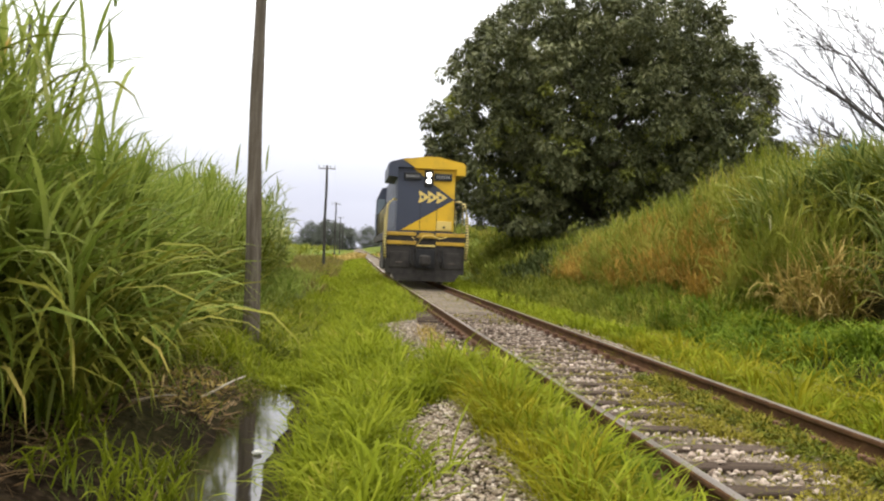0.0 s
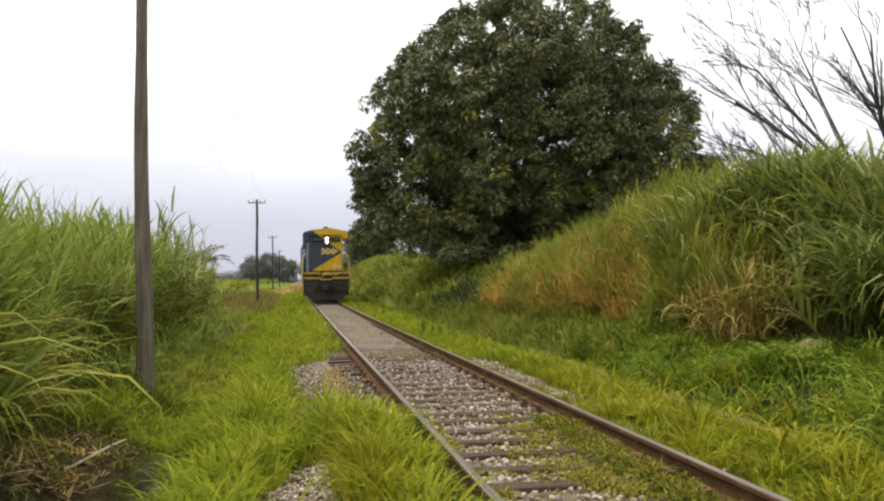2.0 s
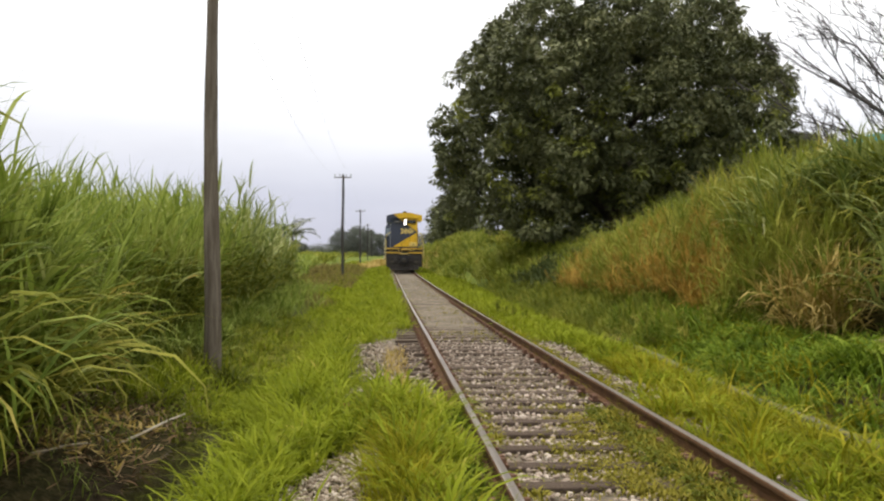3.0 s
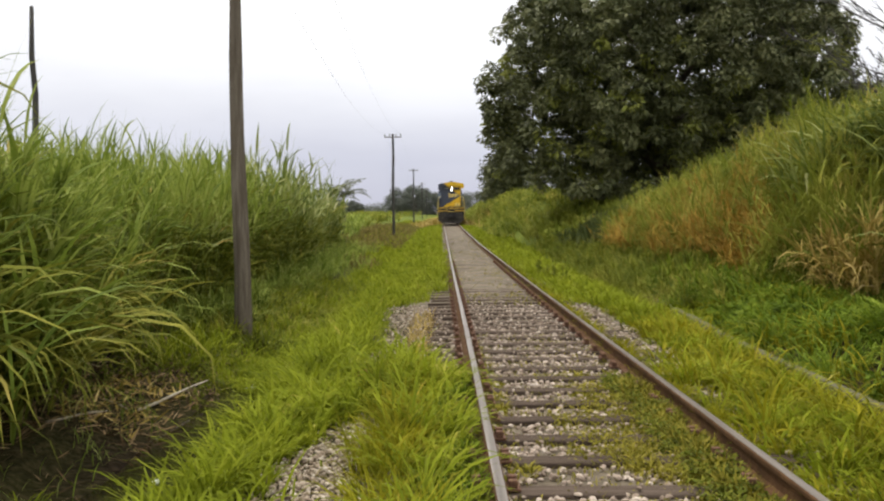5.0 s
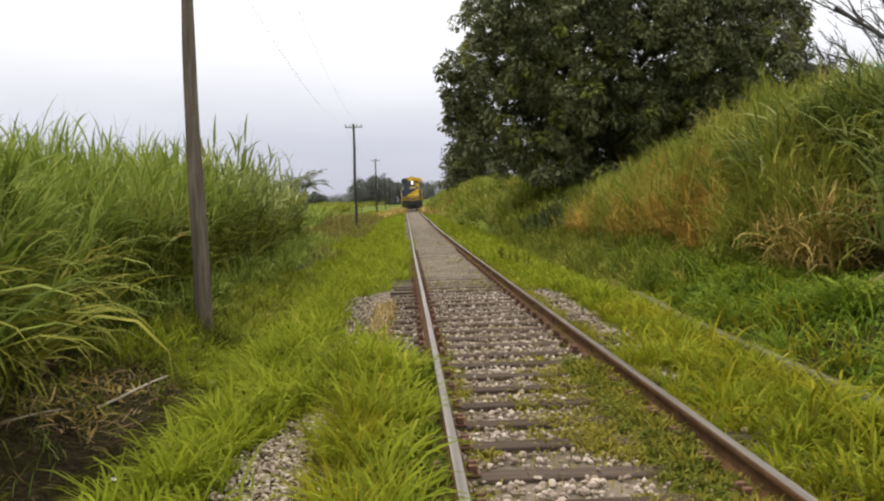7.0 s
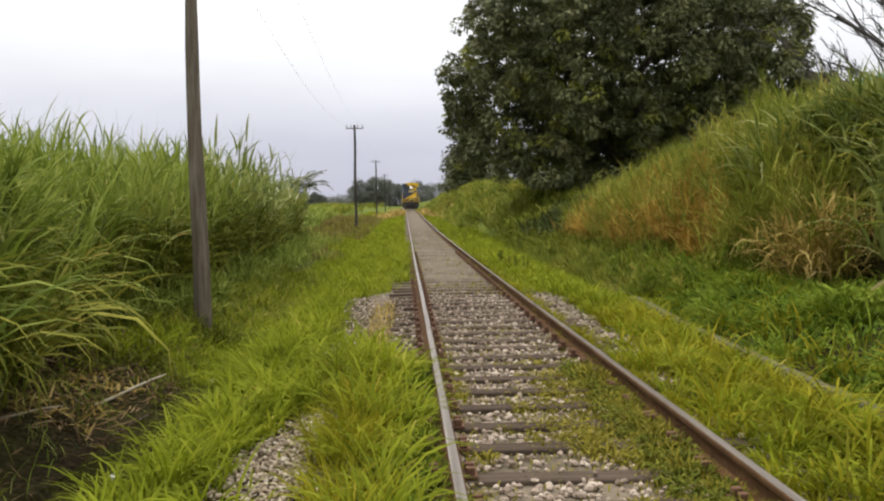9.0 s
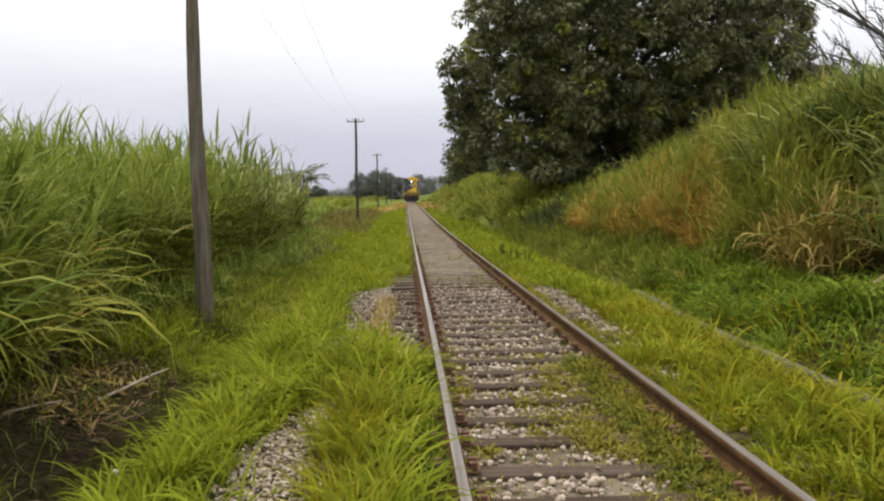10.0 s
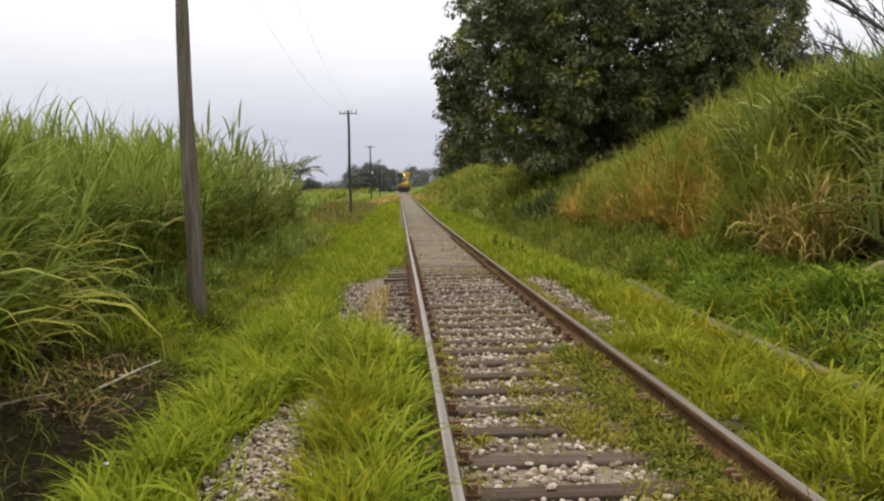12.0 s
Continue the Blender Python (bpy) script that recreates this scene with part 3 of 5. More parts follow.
# ---- ditch ----
def build_ditch():
    ys = np.arange(-24.0, 14.3, 0.3)
    l = -3.98 + 0.12 * np.sin(ys * 1.3) - 0.02 * (ys - 8) - 0.45 * (1 - soft_step(ys, 8.6, 9.8))
    r = -3.22 + 0.1 * np.sin(ys * 1.9 + 1) - 0.03 * (ys - 8)
    v = np.concatenate([np.stack([l, ys, np.full_like(ys, -0.6)], 1), np.stack([r, ys, np.full_like(ys, -0.6)], 1)])
    n = len(ys)
    i = np.arange(n - 1)
    tagged(new("water", mesh_np("water", v, np.stack([i, i + n, i + n + 1, i + 1], 1), None, [M_WATER])), "still murky water in a narrow ditch", "water", kind="structure")
    # straw litter on the ditch bank
    p = scatter(3000, -5.4, -3.9, 5.5, 14.5, lambda x, y: np.where((y < 9.2) & (x > -4.75), 0.08, 1))
    p[:, 2] += 0.015
    k = len(p)
    ob = blades("straw_litter", p, RNG.uniform(0, 6.28, k), RNG.uniform(0.05, 0.34, k), RNG.uniform(0.006, 0.024, k), RNG.uniform(1.0, 1.5, k), RNG.uniform(-0.2, 0.9, k), M_STRAW, 3)
    tagged(ob, "dry dead cane leaves littering the muddy ditch bank", "plant litter", kind="stuff")
    p = scatter(230, -4.9, -4.05, 9.4, 11.3)
    p[:, 2] += 0.02
    k = len(p)
    ob = blades("straw_litter", p, RNG.uniform(0, 6.28, k), RNG.uniform(0.06, 0.3, k), RNG.uniform(0.015, 0.04, k), RNG.uniform(0.9, 1.6, k), RNG.uniform(-0.3, 0.8, k), M_DRY, 3)
    tagged(ob, "pale bleached cane leaves scattered on the mud", "plant litter", kind="stuff")
    for (a, b, rr) in (((-4.27, 10.2, -0.3), (-4.0, 11.9, -0.42), 0.015), ((-4.8, 9.2, -0.28), (-4.5, 9.9, -0.36), 0.011), ((-4.75, 10.4, -0.28), (-4.4, 10.2, -0.4), 0.01)):
        bm = bmesh.new()
        a, b = Vector(a), Vector(b)
        pts = [a.lerp(b, s) + Vector((0.015 * math.sin(s * 7), 0, 0)) for s in (0, 0.25, 0.5, 0.75, 1)]
        for p_ in pts:
            p_.z = max(float(ground_z(p_.x, p_.y)), -0.42) + rr * 0.8
        tube(bm, pts, [rr, rr * 1.1, rr, rr * 0.9, rr * 0.6], 7)
        tagged(part("dead_stalk", bm, M_STALK, None, "", True), "pale dead cane stalk lying on the muddy bank", "stalk", "dead stalks")
    rnd = random.Random(3)
    for (x, y, s, z) in ((-3.6, 13.6, 0.13, 0.02), (-3.55, 12.4, 0.1, 0.02), (-3.45, 8.2, 0.045, 0.05)):
        bm = bmesh.new()
        bmesh.ops.create_icosphere(bm, subdivisions=2, radius=s)
        for v in bm.verts:
            v.co *= 0.8 + 0.4 * rnd.random()
            v.co.z *= 0.45
        ob = tagged(part("rubble_stone", bm, M_WHITE), "pale broken stone half sunk in the ditch", "stone", "ditch stones")
        ob.location = (x, y, float(ground_z(x, y)) + z)


build_ditch()


def build_kerb():
    """The low concrete edge of the drain on the far side of the verge."""
    kerb = tagged(new("drain_edge"), "low mossy concrete edge of a grown-over drain", "kerb", kind="structure")
    rnd = random.Random(8)
    for k in range(18):
        y = 5.0 + k * 1.02
        bm = bmesh.new()
        box(bm, -0.06, 0.06, -0.5, 0.5, -0.3, 0.0, 0.015)
        for v in bm.verts:
            v.co.x += 0.01 * math.sin(v.co.y * 9 + k)
        ob = part("kerb_stone", bm, M_CONC, kerb)
        x = float(np.interp(y, [5, 10, 13, 18, 24], [2.5, 2.68, 2.78, 3.1, 3.5]))
        ob.matrix_basis = pose(x, y, -0.045 + rnd.uniform(-0.015, 0.01), 0, rnd.uniform(-3, 3), -1.5 - 2.5 * (k > 8))
    for (x, y, z, s, mt, nm, lab) in ((5.05, 11.95, 0.1, (0.34, 0.26, 0.17), M_STONE_BR, "boulder", "tan boulder at the foot of the eroded bank"),
                                      (2.62, 8.15, -0.02, (0.06, 0.05, 0.045), M_WHITE, "white_stone", "small white stone in the verge grass"),
                                      (5.35, 13.9, 0.42, (0.16, 0.07, 0.035), M_WHITE, "shard", "pale broken shard on the dark bank"),
                                      (5.5, 13.3, 0.28, (0.07, 0.06, 0.05), M_WHITE, "shard", "pale broken shard on the dark bank"),
                                      (-4.6, 27.0, 0.1, (0.13, 0.12, 0.1), M_BRICK, "brick_lump", "orange brick lump in the grass"),
                                      (-2.0, 10.6, -0.05, (0.1, 0.08, 0.05), M_BRICK, "brick_lump", "orange brick lump in the grass")):
        bm = bmesh.new()
        bmesh.ops.create_icosphere(bm, subdivisions=2, radius=1)
        for v in bm.verts:
            v.co *= 0.85 + 0.3 * rnd.random()
            v.co = Vector((v.co.x * s[0], v.co.y * s[1], v.co.z * s[2]))
        ob = tagged(part(nm, bm, mt), lab, "stone")
        ob.matrix_basis = pose(x, y, float(ground_z(x, y)) + s[2] * 0.6, 0, 0, rnd.uniform(0, 90))


build_kerb()

# ---- poles and wires ----
def build_pole(x, y, h, r0, r1, material, arm=True, lean=0.0):
    z = float(ground_z(x, y))
    pole = tagged(new("utility_pole"), "weathered grey-brown wooden utility pole beside the track", "utility pole", "utility poles")
    pole.matrix_basis = pose(x, y, z)
    bm = bmesh.new()
    k = 12
    pts = [(lean * (i / k) + 0.02 * math.sin(i * 0.8), 0.015 * math.sin(i * 1.3), -0.4 + (h + 0.4) * i / k) for i in range(k + 1)]
    tube(bm, pts, [r0 + (r1 - r0) * i / k + 0.004 * math.sin(i * 2.1) for i in range(k + 1)], 14)
    part("shaft", bm, material, pole)
    if arm:
        bm = bmesh.new()
        box(bm, lean - 0.66, lean + 0.66, -0.05 - r1, 0.05 - r1, h - 0.29, h - 0.22, 0.01)
        part("crossarm", bm, M_POLE, pole)
        for ax in (-0.6, -0.25, 0.25, 0.6):
            bm = bmesh.new()
            tube(bm, [(lean + ax, -r1, h - 0.2), (lean + ax, -r1, h - 0.12), (lean + ax, -r1, h - 0.08), (lean + ax, -r1, h)], [0.015, 0.05, 0.035, 0.045], 8)
            part("insulator", bm, M_INSUL, pole)
    else:
        for hz, rr in ((2.05, 0.006), (2.12, 0.006)):
            bm = bmesh.new()
            t = (hz + 0.4) / (h + 0.4)
            rad = r0 + (r1 - r0) * t + rr
            tube(bm, [(lean * t, 0, hz), (lean * t, 0, hz + 0.03)], [rad, rad], 14)
            part("band", bm, M_PLATE, pole, "thin rusty band round the shaft")
    return x + lean, y, z + h


tops = [build_pole(-4.31, 15.35, 8.2, 0.15, 0.068, M_POLE, True, -0.06)]
for px, py, ph in ((-4.75, 70, 7.95), (-5.03, 130, 7.9), (-5.08, 190, 7.6), (-5.1, 250, 7.8)):
    tops.append(build_pole(px, py, ph, 0.12, 0.085, M_DARK_POLE))
for k, (a, b) in enumerate(zip(tops, tops[1:])):
    for ax in (-0.6, 0.6):
        bm = bmesh.new()
        pts = [(a[0] + ax + (b[0] - a[0]) * s, a[1] + (b[1] - a[1]) * s, a[2] + (b[2] - a[2]) * s - 1.1 * 4 * s * (1 - s)) for s in np.linspace(0, 1, 17)]
        tube(bm, pts, [0.0035] * 17, 4)
        tagged(part("overhead_wire", bm, M_WIRE), "thin grey overhead wire sagging between poles", "wire", "overhead wires")
bm = bmesh.new()
tube(bm, [(-9.7, 20, -0.5), (-9.66, 20, 2.5), (-9.62, 20, 4.2), (-9.68, 20, 5.0), (-9.66, 20, 6.05)], [0.085, 0.075, 0.065, 0.06, 0.045], 8)
dead = tagged(new("dead_tree"), "bare crooked grey dead tree standing among the cane", "dead tree")
part("trunk", bm, M_DARK_POLE, dead)


# ---- locomotive ----
def paint(name, c, dirt=0.5):
    d = tuple(a * (1 - dirt) + b * dirt for a, b in zip(c, (0.09, 0.07, 0.05)))
    return surface(name, [(0.25, d), (0.5, c), (0.85, tuple(min(1, a * 1.12) for a in c))], 1.6, 0.5, 0.08, 25, spec=0.4)


M_YEL = paint("yellow_paint", (0.70, 0.43, 0.02), 0.5)
M_YEL_GRIMY = paint("grimy_yellow_paint", (0.50, 0.31, 0.03), 0.85)
M_YEL_PALE = paint("pale_yellow_paint", (0.74, 0.55, 0.16), 0.2)
M_GREY = paint("blue_grey_paint", (0.045, 0.053, 0.082), 0.3)
M_UNDER = surface("grimy_underframe", [(0.3, (0.02, 0.018, 0.017)), (0.7, (0.065, 0.058, 0.052))], 4, 0.8, 0.4, 40)
M_BLACK = surface("black_fitting", [(0.3, (0.012, 0.012, 0.013)), (0.7, (0.03, 0.03, 0.032))], 10, 0.6, 0.1, 50)
M_STEEL = surface("wheel_steel", [(0.3, (0.08, 0.06, 0.05)), (0.7, (0.2, 0.17, 0.15))], 8, 0.5, 0.1, 50, metal=0.6)
M_GLASS, _n, _l, _b = nodes_of("cab_glass")
_b.inputs["Base Color"].default_value, _b.inputs["Roughness"].default_value = (0.25, 0.3, 0.33, 1), 0.05
_b.inputs["Metallic"].default_value = 0.3
M_LAMP, _n, _l, _b = nodes_of("lit_headlight")
_b.inputs["Emission Color"].default_value, _b.inputs["Emission Strength"].default_value = (1, 0.96, 0.86, 1), 5.0
M_STRIPE, _n, _l, _b = nodes_of("hazard_stripe_paint")
_c, _w = _n.new("ShaderNodeTexCoord"), _n.new("ShaderNodeTexWave")
_w.bands_direction, _w.inputs["Scale"].default_value = "Z", 3.2
_r = ramp_node(_n, [(0.35, (0.03, 0.03, 0.03)), (0.48, (0.72, 0.58, 0.2))])
_l.new(_c.outputs["Object"], _w.inputs["Vector"])
_l.new(_w.outputs["Fac"], _r.inputs["Fac"])
_l.new(_r.outputs["Color"], _b.inputs["Base Color"])

M_CHAR = surface("faded_lettering", [(0.3, (0.22, 0.22, 0.22)), (0.7, (0.36, 0.36, 0.35))], 12, 0.7, 0.0)
LENGTH = 17.0
AXLES = (2.3, 3.9, 5.5, 11.7, 13.3, 14.9)
WHEEL_R = 0.5


def wheelset():
    bm = bmesh.new()
    for s in (-1, 1):
        tube(bm, [(s * 0.72, 0, 0), (s * 0.75, 0, 0), (s * 0.755, 0, 0), (s * 0.86, 0, 0)], [WHEEL_R + 0.03, WHEEL_R + 0.03, WHEEL_R, WHEEL_R - 0.005], 28)
        tube(bm, [(s * 0.86, 0, 0), (s * 0.9, 0, 0)], [0.12, 0.1], 12)
        for k in range(6):
            a = k * math.pi / 3
            box(bm, s * 0.862 - 0.006, s * 0.862 + 0.006, math.cos(a) * 0.28 - 0.05, math.cos(a) * 0.28 + 0.05, math.sin(a) * 0.28 - 0.05, math.sin(a) * 0.28 + 0.05)
    tube(bm, [(-0.72, 0, 0), (0.72, 0, 0)], [0.09, 0.09], 10)
    return bm


def build_loco():
    """Origin at rail level under the end nearest the camera; the body runs along +y."""
    loco = tagged(new("locomotive"), "blue-grey and yellow diesel locomotive driving away along the track", "locomotive")
    # hood with sloped roof
    hw, z0, z1 = 1.06, 1.95, 4.28
    bm = bmesh.new()
    extrude_xz(bm, [(-hw, z0), (hw, z0), (hw, z1), (0.6, z1 + 0.3), (-0.6, z1 + 0.3), (-hw, z1)], 0.9, 12.0)
    part("hood", bm, M_GREY, loco, "blue-grey painted engine hood")
    # end panels: grey arrow on yellow, each panel proud of the hood
    face = 0.9
    bm = bmesh.new()
    extrude_xz(bm, [(-hw, z0 + 0.05), (-hw, z1), (-0.52, z1), (1.0, 3.17), (-0.9, z0 + 0.05)], face - 0.03, face - 0.002)
    part("arrow_panel", bm, M_GREY, loco, "blue-grey arrow painted on the hood end")
    bm = bmesh.new()
    extrude_xz(bm, [(-0.5, z1), (hw, z1), (hw, 3.19), (1.02, 3.19)], face - 0.03, face - 0.002)
    part("upper_panel", bm, M_YEL, loco, "yellow upper panel of the hood end")
    bm = bmesh.new()
    extrude_xz(bm, [(-0.88, z0 + 0.05), (1.02, 3.15), (hw, 3.15), (hw, z0 + 0.05)], face - 0.03, face - 0.002)
    part("lower_panel", bm, M_YEL, loco, "yellow lower panel of the hood end")
    # radiator wings
    wing = [(-1.42, 3.96), (-1.06, 3.93), (-1.06, 4.3), (-0.4, 4.3), (-0.4, 4.66), (-0.75, 4.64), (-1.3, 4.5), (-1.42, 4.42)]
    bm = bmesh.new()
    extrude_xz(bm, wing, 0.72, 4.6)
    part("radiator_wing", bm, M_GREY, loco, "blue-grey overhanging radiator wing")
    bm = bmesh.new()
    extrude_xz(bm, [(1.42, 4.07), (1.08, 4.07), (1.08, 4.28), (-0.42, 4.28), (-0.9, 4.6), (-0.05, 4.72), (0.4, 4.72), (1.3, 4.54), (1.42, 4.45)], 0.7, 4.6)
    part("radiator_wing", bm, M_YEL, loco, "yellow overhanging radiator wing")
    bm = bmesh.new()
    box(bm, -0.12, 0.18, 0.8, 1.2, 4.7, 4.82, 0.03)
    part("horn", bm, M_BLACK, loco)
    for u0, u1 in ((-0.84, -0.2), (0.28, 0.93)):
        bm = bmesh.new()
        box(bm, u0, u1, face - 0.14, face - 0.03, 3.86, 4.12, 0.02)
        board = part("number_board", bm, M_BLACK, loco, "black number board")
        for k in range(6):
            bm = bmesh.new()
            u = u0 + 0.06 + k * (u1 - u0 - 0.12) / 6
            box(bm, u + 0.02, u + 0.06, face - 0.146, face - 0.14, 3.94, 4.04)
            part("character_bar", bm, M_CHAR, board)
    bm = bmesh.new()
    box(bm, -0.08, 0.24, face - 0.13, face - 0.03, 3.62, 4.24, 0.03)
    case = part("headlight_case", bm, M_BLACK, loco)
    for z in (4.06, 3.83):
        bm = bmesh.new()
        tube(bm, [(0.08, face - 0.17, z), (0.08, face - 0.12, z)], [0.082, 0.076], 18)
        part("headlight", bm, M_LAMP, case, "round lit headlight")
    # three arrowheads of the emblem
    for k in range(3):
        u = -0.28 + k * 0.33
        bm = bmesh.new()
        extrude_xz(bm, [(u, 3.02), (u + 0.06, 3.24), (u, 3.46), (u + 0.1, 3.44), (u + 0.42, 3.24), (u + 0.1, 3.04)], face - 0.04 - 0.003 * k, face - 0.03)
        em = part("emblem_arrowhead", bm, M_YEL_PALE, loco, "pale yellow arrowhead emblem")
        bm = bmesh.new()
        box(bm, u + 0.1, u + 0.2, face - 0.052, face - 0.045, 3.18, 3.3)
        part("emblem_bar", bm, M_GREY, em)
    bm = bmesh.new()
    box(bm, 0.42, 0.98, face - 0.07, face - 0.03, 2.03, 2.37, 0.015)
    hatch = part("hatch", bm, M_YEL_PALE, loco, "pale yellow hatch door")
    bm = bmesh.new()
    tube(bm, [(0.7, face - 0.09, 2.14), (0.7, face - 0.07, 2.14)], [0.05, 0.05], 10)
    part("latch", bm, M_BLACK, hatch)
    for u in (-0.2, 0.42):
        bm = bmesh.new()
        box(bm, u - 0.01, u + 0.01, face - 0.036, face - 0.029, 2.0, 3.15)
        part("door_seam", bm, M_BLACK, loco)
    # cab, wider than the hood, toward the leading end
    bm = bmesh.new()
    extrude_xz(bm, [(-1.5, 1.9), (1.5, 1.9), (1.5, 3.75), (1.28, 4.25), (0.5, 4.5), (-0.5, 4.5), (-1.28, 4.25), (-1.5, 3.75)], 12.0, 14.6)
    cab = part("cab", bm, M_GREY, loco, "blue-grey driver's cab with windows")
    for s in (-1, 1):
        bm = bmesh.new()
        box(bm, s * 1.28 - 0.17, s * 1.28 + 0.17, 11.95, 11.985, 3.0, 3.72, 0.02)
        part("cab_window", bm, M_GLASS, cab, "cab end window")
        for yy in (12.4, 13.5):
            bm = bmesh.new()
            box(bm, s * 1.505 - 0.006, s * 1.505 + 0.006, yy, yy + 0.8, 3.0, 3.65)
            part("side_window", bm, M_GLASS, cab)
    bm = bmesh.new()
    box(bm, -hw, hw, 14.6, 16.2, z0, 4.1, 0.05)
    part("short_hood", bm, M_YEL, loco)
    # hood side doors and grilles
    for s in (-1, 1):
        for k in range(9):
            bm = bmesh.new()
            box(bm, s * (hw + 0.012) - 0.012, s * (hw + 0.012) + 0.012, 1.4 + k * 1.15, 2.42 + k * 1.15, 2.1, 3.75, 0.006)
            part("side_door", bm, M_GREY, loco)
    # walkway and end beams
    bm = bmesh.new()
    box(bm, -1.45, 1.45, 0.2, 16.8, 1.62, 1.93, 0.02)
    part("walkway", bm, M_UNDER, loco)
    for z, h in ((1.78, 0.13), (1.46, 0.13)):
        for u0, u1 in ((-1.42, -0.36), (0.36, 1.42)):
            bm = bmesh.new()
            box(bm, u0, u1, 0.14, 0.2, z, z + h, 0.015)
            part("end_beam", bm, M_YEL_GRIMY, loco, "grimy yellow end beam")
    bm = bmesh.new()
    extrude_xz(bm, [(-0.36, 1.72), (-0.2, 1.9), (0.25, 1.9), (0.38, 1.72)], 0.1, 0.18)
    part("drop_plate", bm, M_YEL_GRIMY, loco)
    bm = bmesh.new()
    box(bm, -0.34, 0.34, 0.13, 0.2, 1.4, 1.47, 0.01)
    part("crossbar", bm, M_YEL_PALE, loco)
    # pilot and plough
    bm = bmesh.new()
    box(bm, -1.42, 1.42, 0.2, 0.36, 0.42, 1.62, 0.02)
    pilot = part("pilot", bm, M_UNDER, loco, "grimy black pilot sheet")
    bm = bmesh.new()
    extrude_xz(bm, [(-1.25, 0.44), (-1.05, 0.16), (1.05, 0.16), (1.25, 0.44)], 0.12, 0.3)
    part("plough", bm, M_UNDER, loco, "brown-black rail plough")
    for s in (-1, 1):
        bm = bmesh.new()
        box(bm, s * 0.95 - 0.35, s * 0.95 + 0.35, 0.16, 0.2, 0.62, 1.2, 0.02)
        part("step_panel", bm, M_UNDER, pilot)
        bm = bmesh.new()
        box(bm, s * 0.95 - 0.12, s * 0.95 + 0.12, 0.1, 0.17, 0.8, 0.84)
        part("foot_rung", bm, M_STEEL, pilot)
    bm = bmesh.new()
    box(bm, -0.16, 0.16, -0.35, 0.3, 0.78, 1.06, 0.05)
    box(bm, -0.24, 0.1, -0.55, -0.3, 0.74, 1.1, 0.06)
    part("coupler", bm, M_UNDER, loco, "rusty knuckle coupler")
    bm = bmesh.new()
    box(bm, -0.34, 0.34, 0.12, 0.21, 0.62, 1.3, 0.02)
    part("coupler_pocket", bm, M_BLACK, loco)
    for u in (-0.55, -0.42, 0.5, 0.62):
        bm = bmesh.new()
        tube(bm, [(u, 0.15, 1.3), (u - 0.02, 0.0, 1.1), (u, -0.06, 0.85), (u + 0.06, -0.02, 0.66)], [0.025] * 4, 8)
        part("air_hose", bm, M_BLACK, loco)
    bm = bmesh.new()
    tube(bm, [(-0.5, 0.08, 1.74), (-0.3, 0.0, 1.5), (-0.1, 0.02, 1.8), (0.2, 0.0, 1.82), (0.5, 0.05, 1.7), (0.75, 0.08, 1.78)], [0.02] * 6, 6)
    part("jumper_cable", bm, M_YEL_PALE, loco)
    # handrails with hazard stripes
    for s in (-1, 1):
        bm = bmesh.new()
        tube(bm, [(s * 1.46, 0.12, 0.95), (s * 1.5, 0.1, 1.6), (s * 1.46, 0.12, 2.5), (s * 1.38, 0.15, 2.95), (s * 1.2, 0.5, 3.1), (s * 1.08, 0.9, 3.1)], [0.06, 0.06, 0.055, 0.05, 0.04, 0.025], 8)
        part("handrail", bm, M_STRIPE, loco, "yellow and black striped handrail")
        bm = bmesh.new()
        tube(bm, [(s * 1.42, 1.1, 1.93), (s * 1.42, 1.1, 2.95), (s * 1.42, 11.9, 2.95), (s * 1.42, 11.9, 1.93)], [0.025] * 4, 6)
        part("side_rail", bm, M_STRIPE, loco)
        for yy in (3.5, 6.0, 8.5):
            bm = bmesh.new()
            tube(bm, [(s * 1.42, yy, 1.93), (s * 1.42, yy, 2.95)], [0.022, 0.022], 6)
            part("stanchion", bm, M_STRIPE, loco)
        for k in range(3):
            bm = bmesh.new()
            box(bm, s * 1.32 - 0.14, s * 1.32 + 0.14, 0.42, 0.9, 0.5 + k * 0.38, 0.54 + k * 0.38)
            part("step", bm, M_STEEL, loco)
    # bogies, tank, wheels
    for c in (3.9, 13.3):
        bm = bmesh.new()
        for s in (-1, 1):
            box(bm, s * 1.02 - 0.09, s * 1.02 + 0.09, c - 2.35, c + 2.35, 0.55, 0.95, 0.04)
            for dy in (-1.6, 0, 1.6):
                box(bm, s * 1.08 - 0.1, s * 1.08 + 0.1, c + dy - 0.17, c + dy + 0.17, 0.34, 0.68, 0.03)
        box(bm, -0.95, 0.95, c - 0.3, c + 0.3, 0.7, 1.2, 0.04)
        part("bogie", bm, M_UNDER, loco, "grimy three-axle bogie")
    bm = bmesh.new()
    box(bm, -1.3, 1.3, 6.9, 10.3, 0.35, 1.6, 0.12)
    part("fuel_tank", bm, M_UNDER, loco)
    wheels = []
    for y in AXLES:
        w = part("wheelset", wheelset(), M_STEEL, loco, "steel wheel pair on its axle")
        w.matrix_basis = pose(0, y, WHEEL_R)
        wheels.append(w)
    return loco, wheels


LOCO, WHEELS = build_loco()

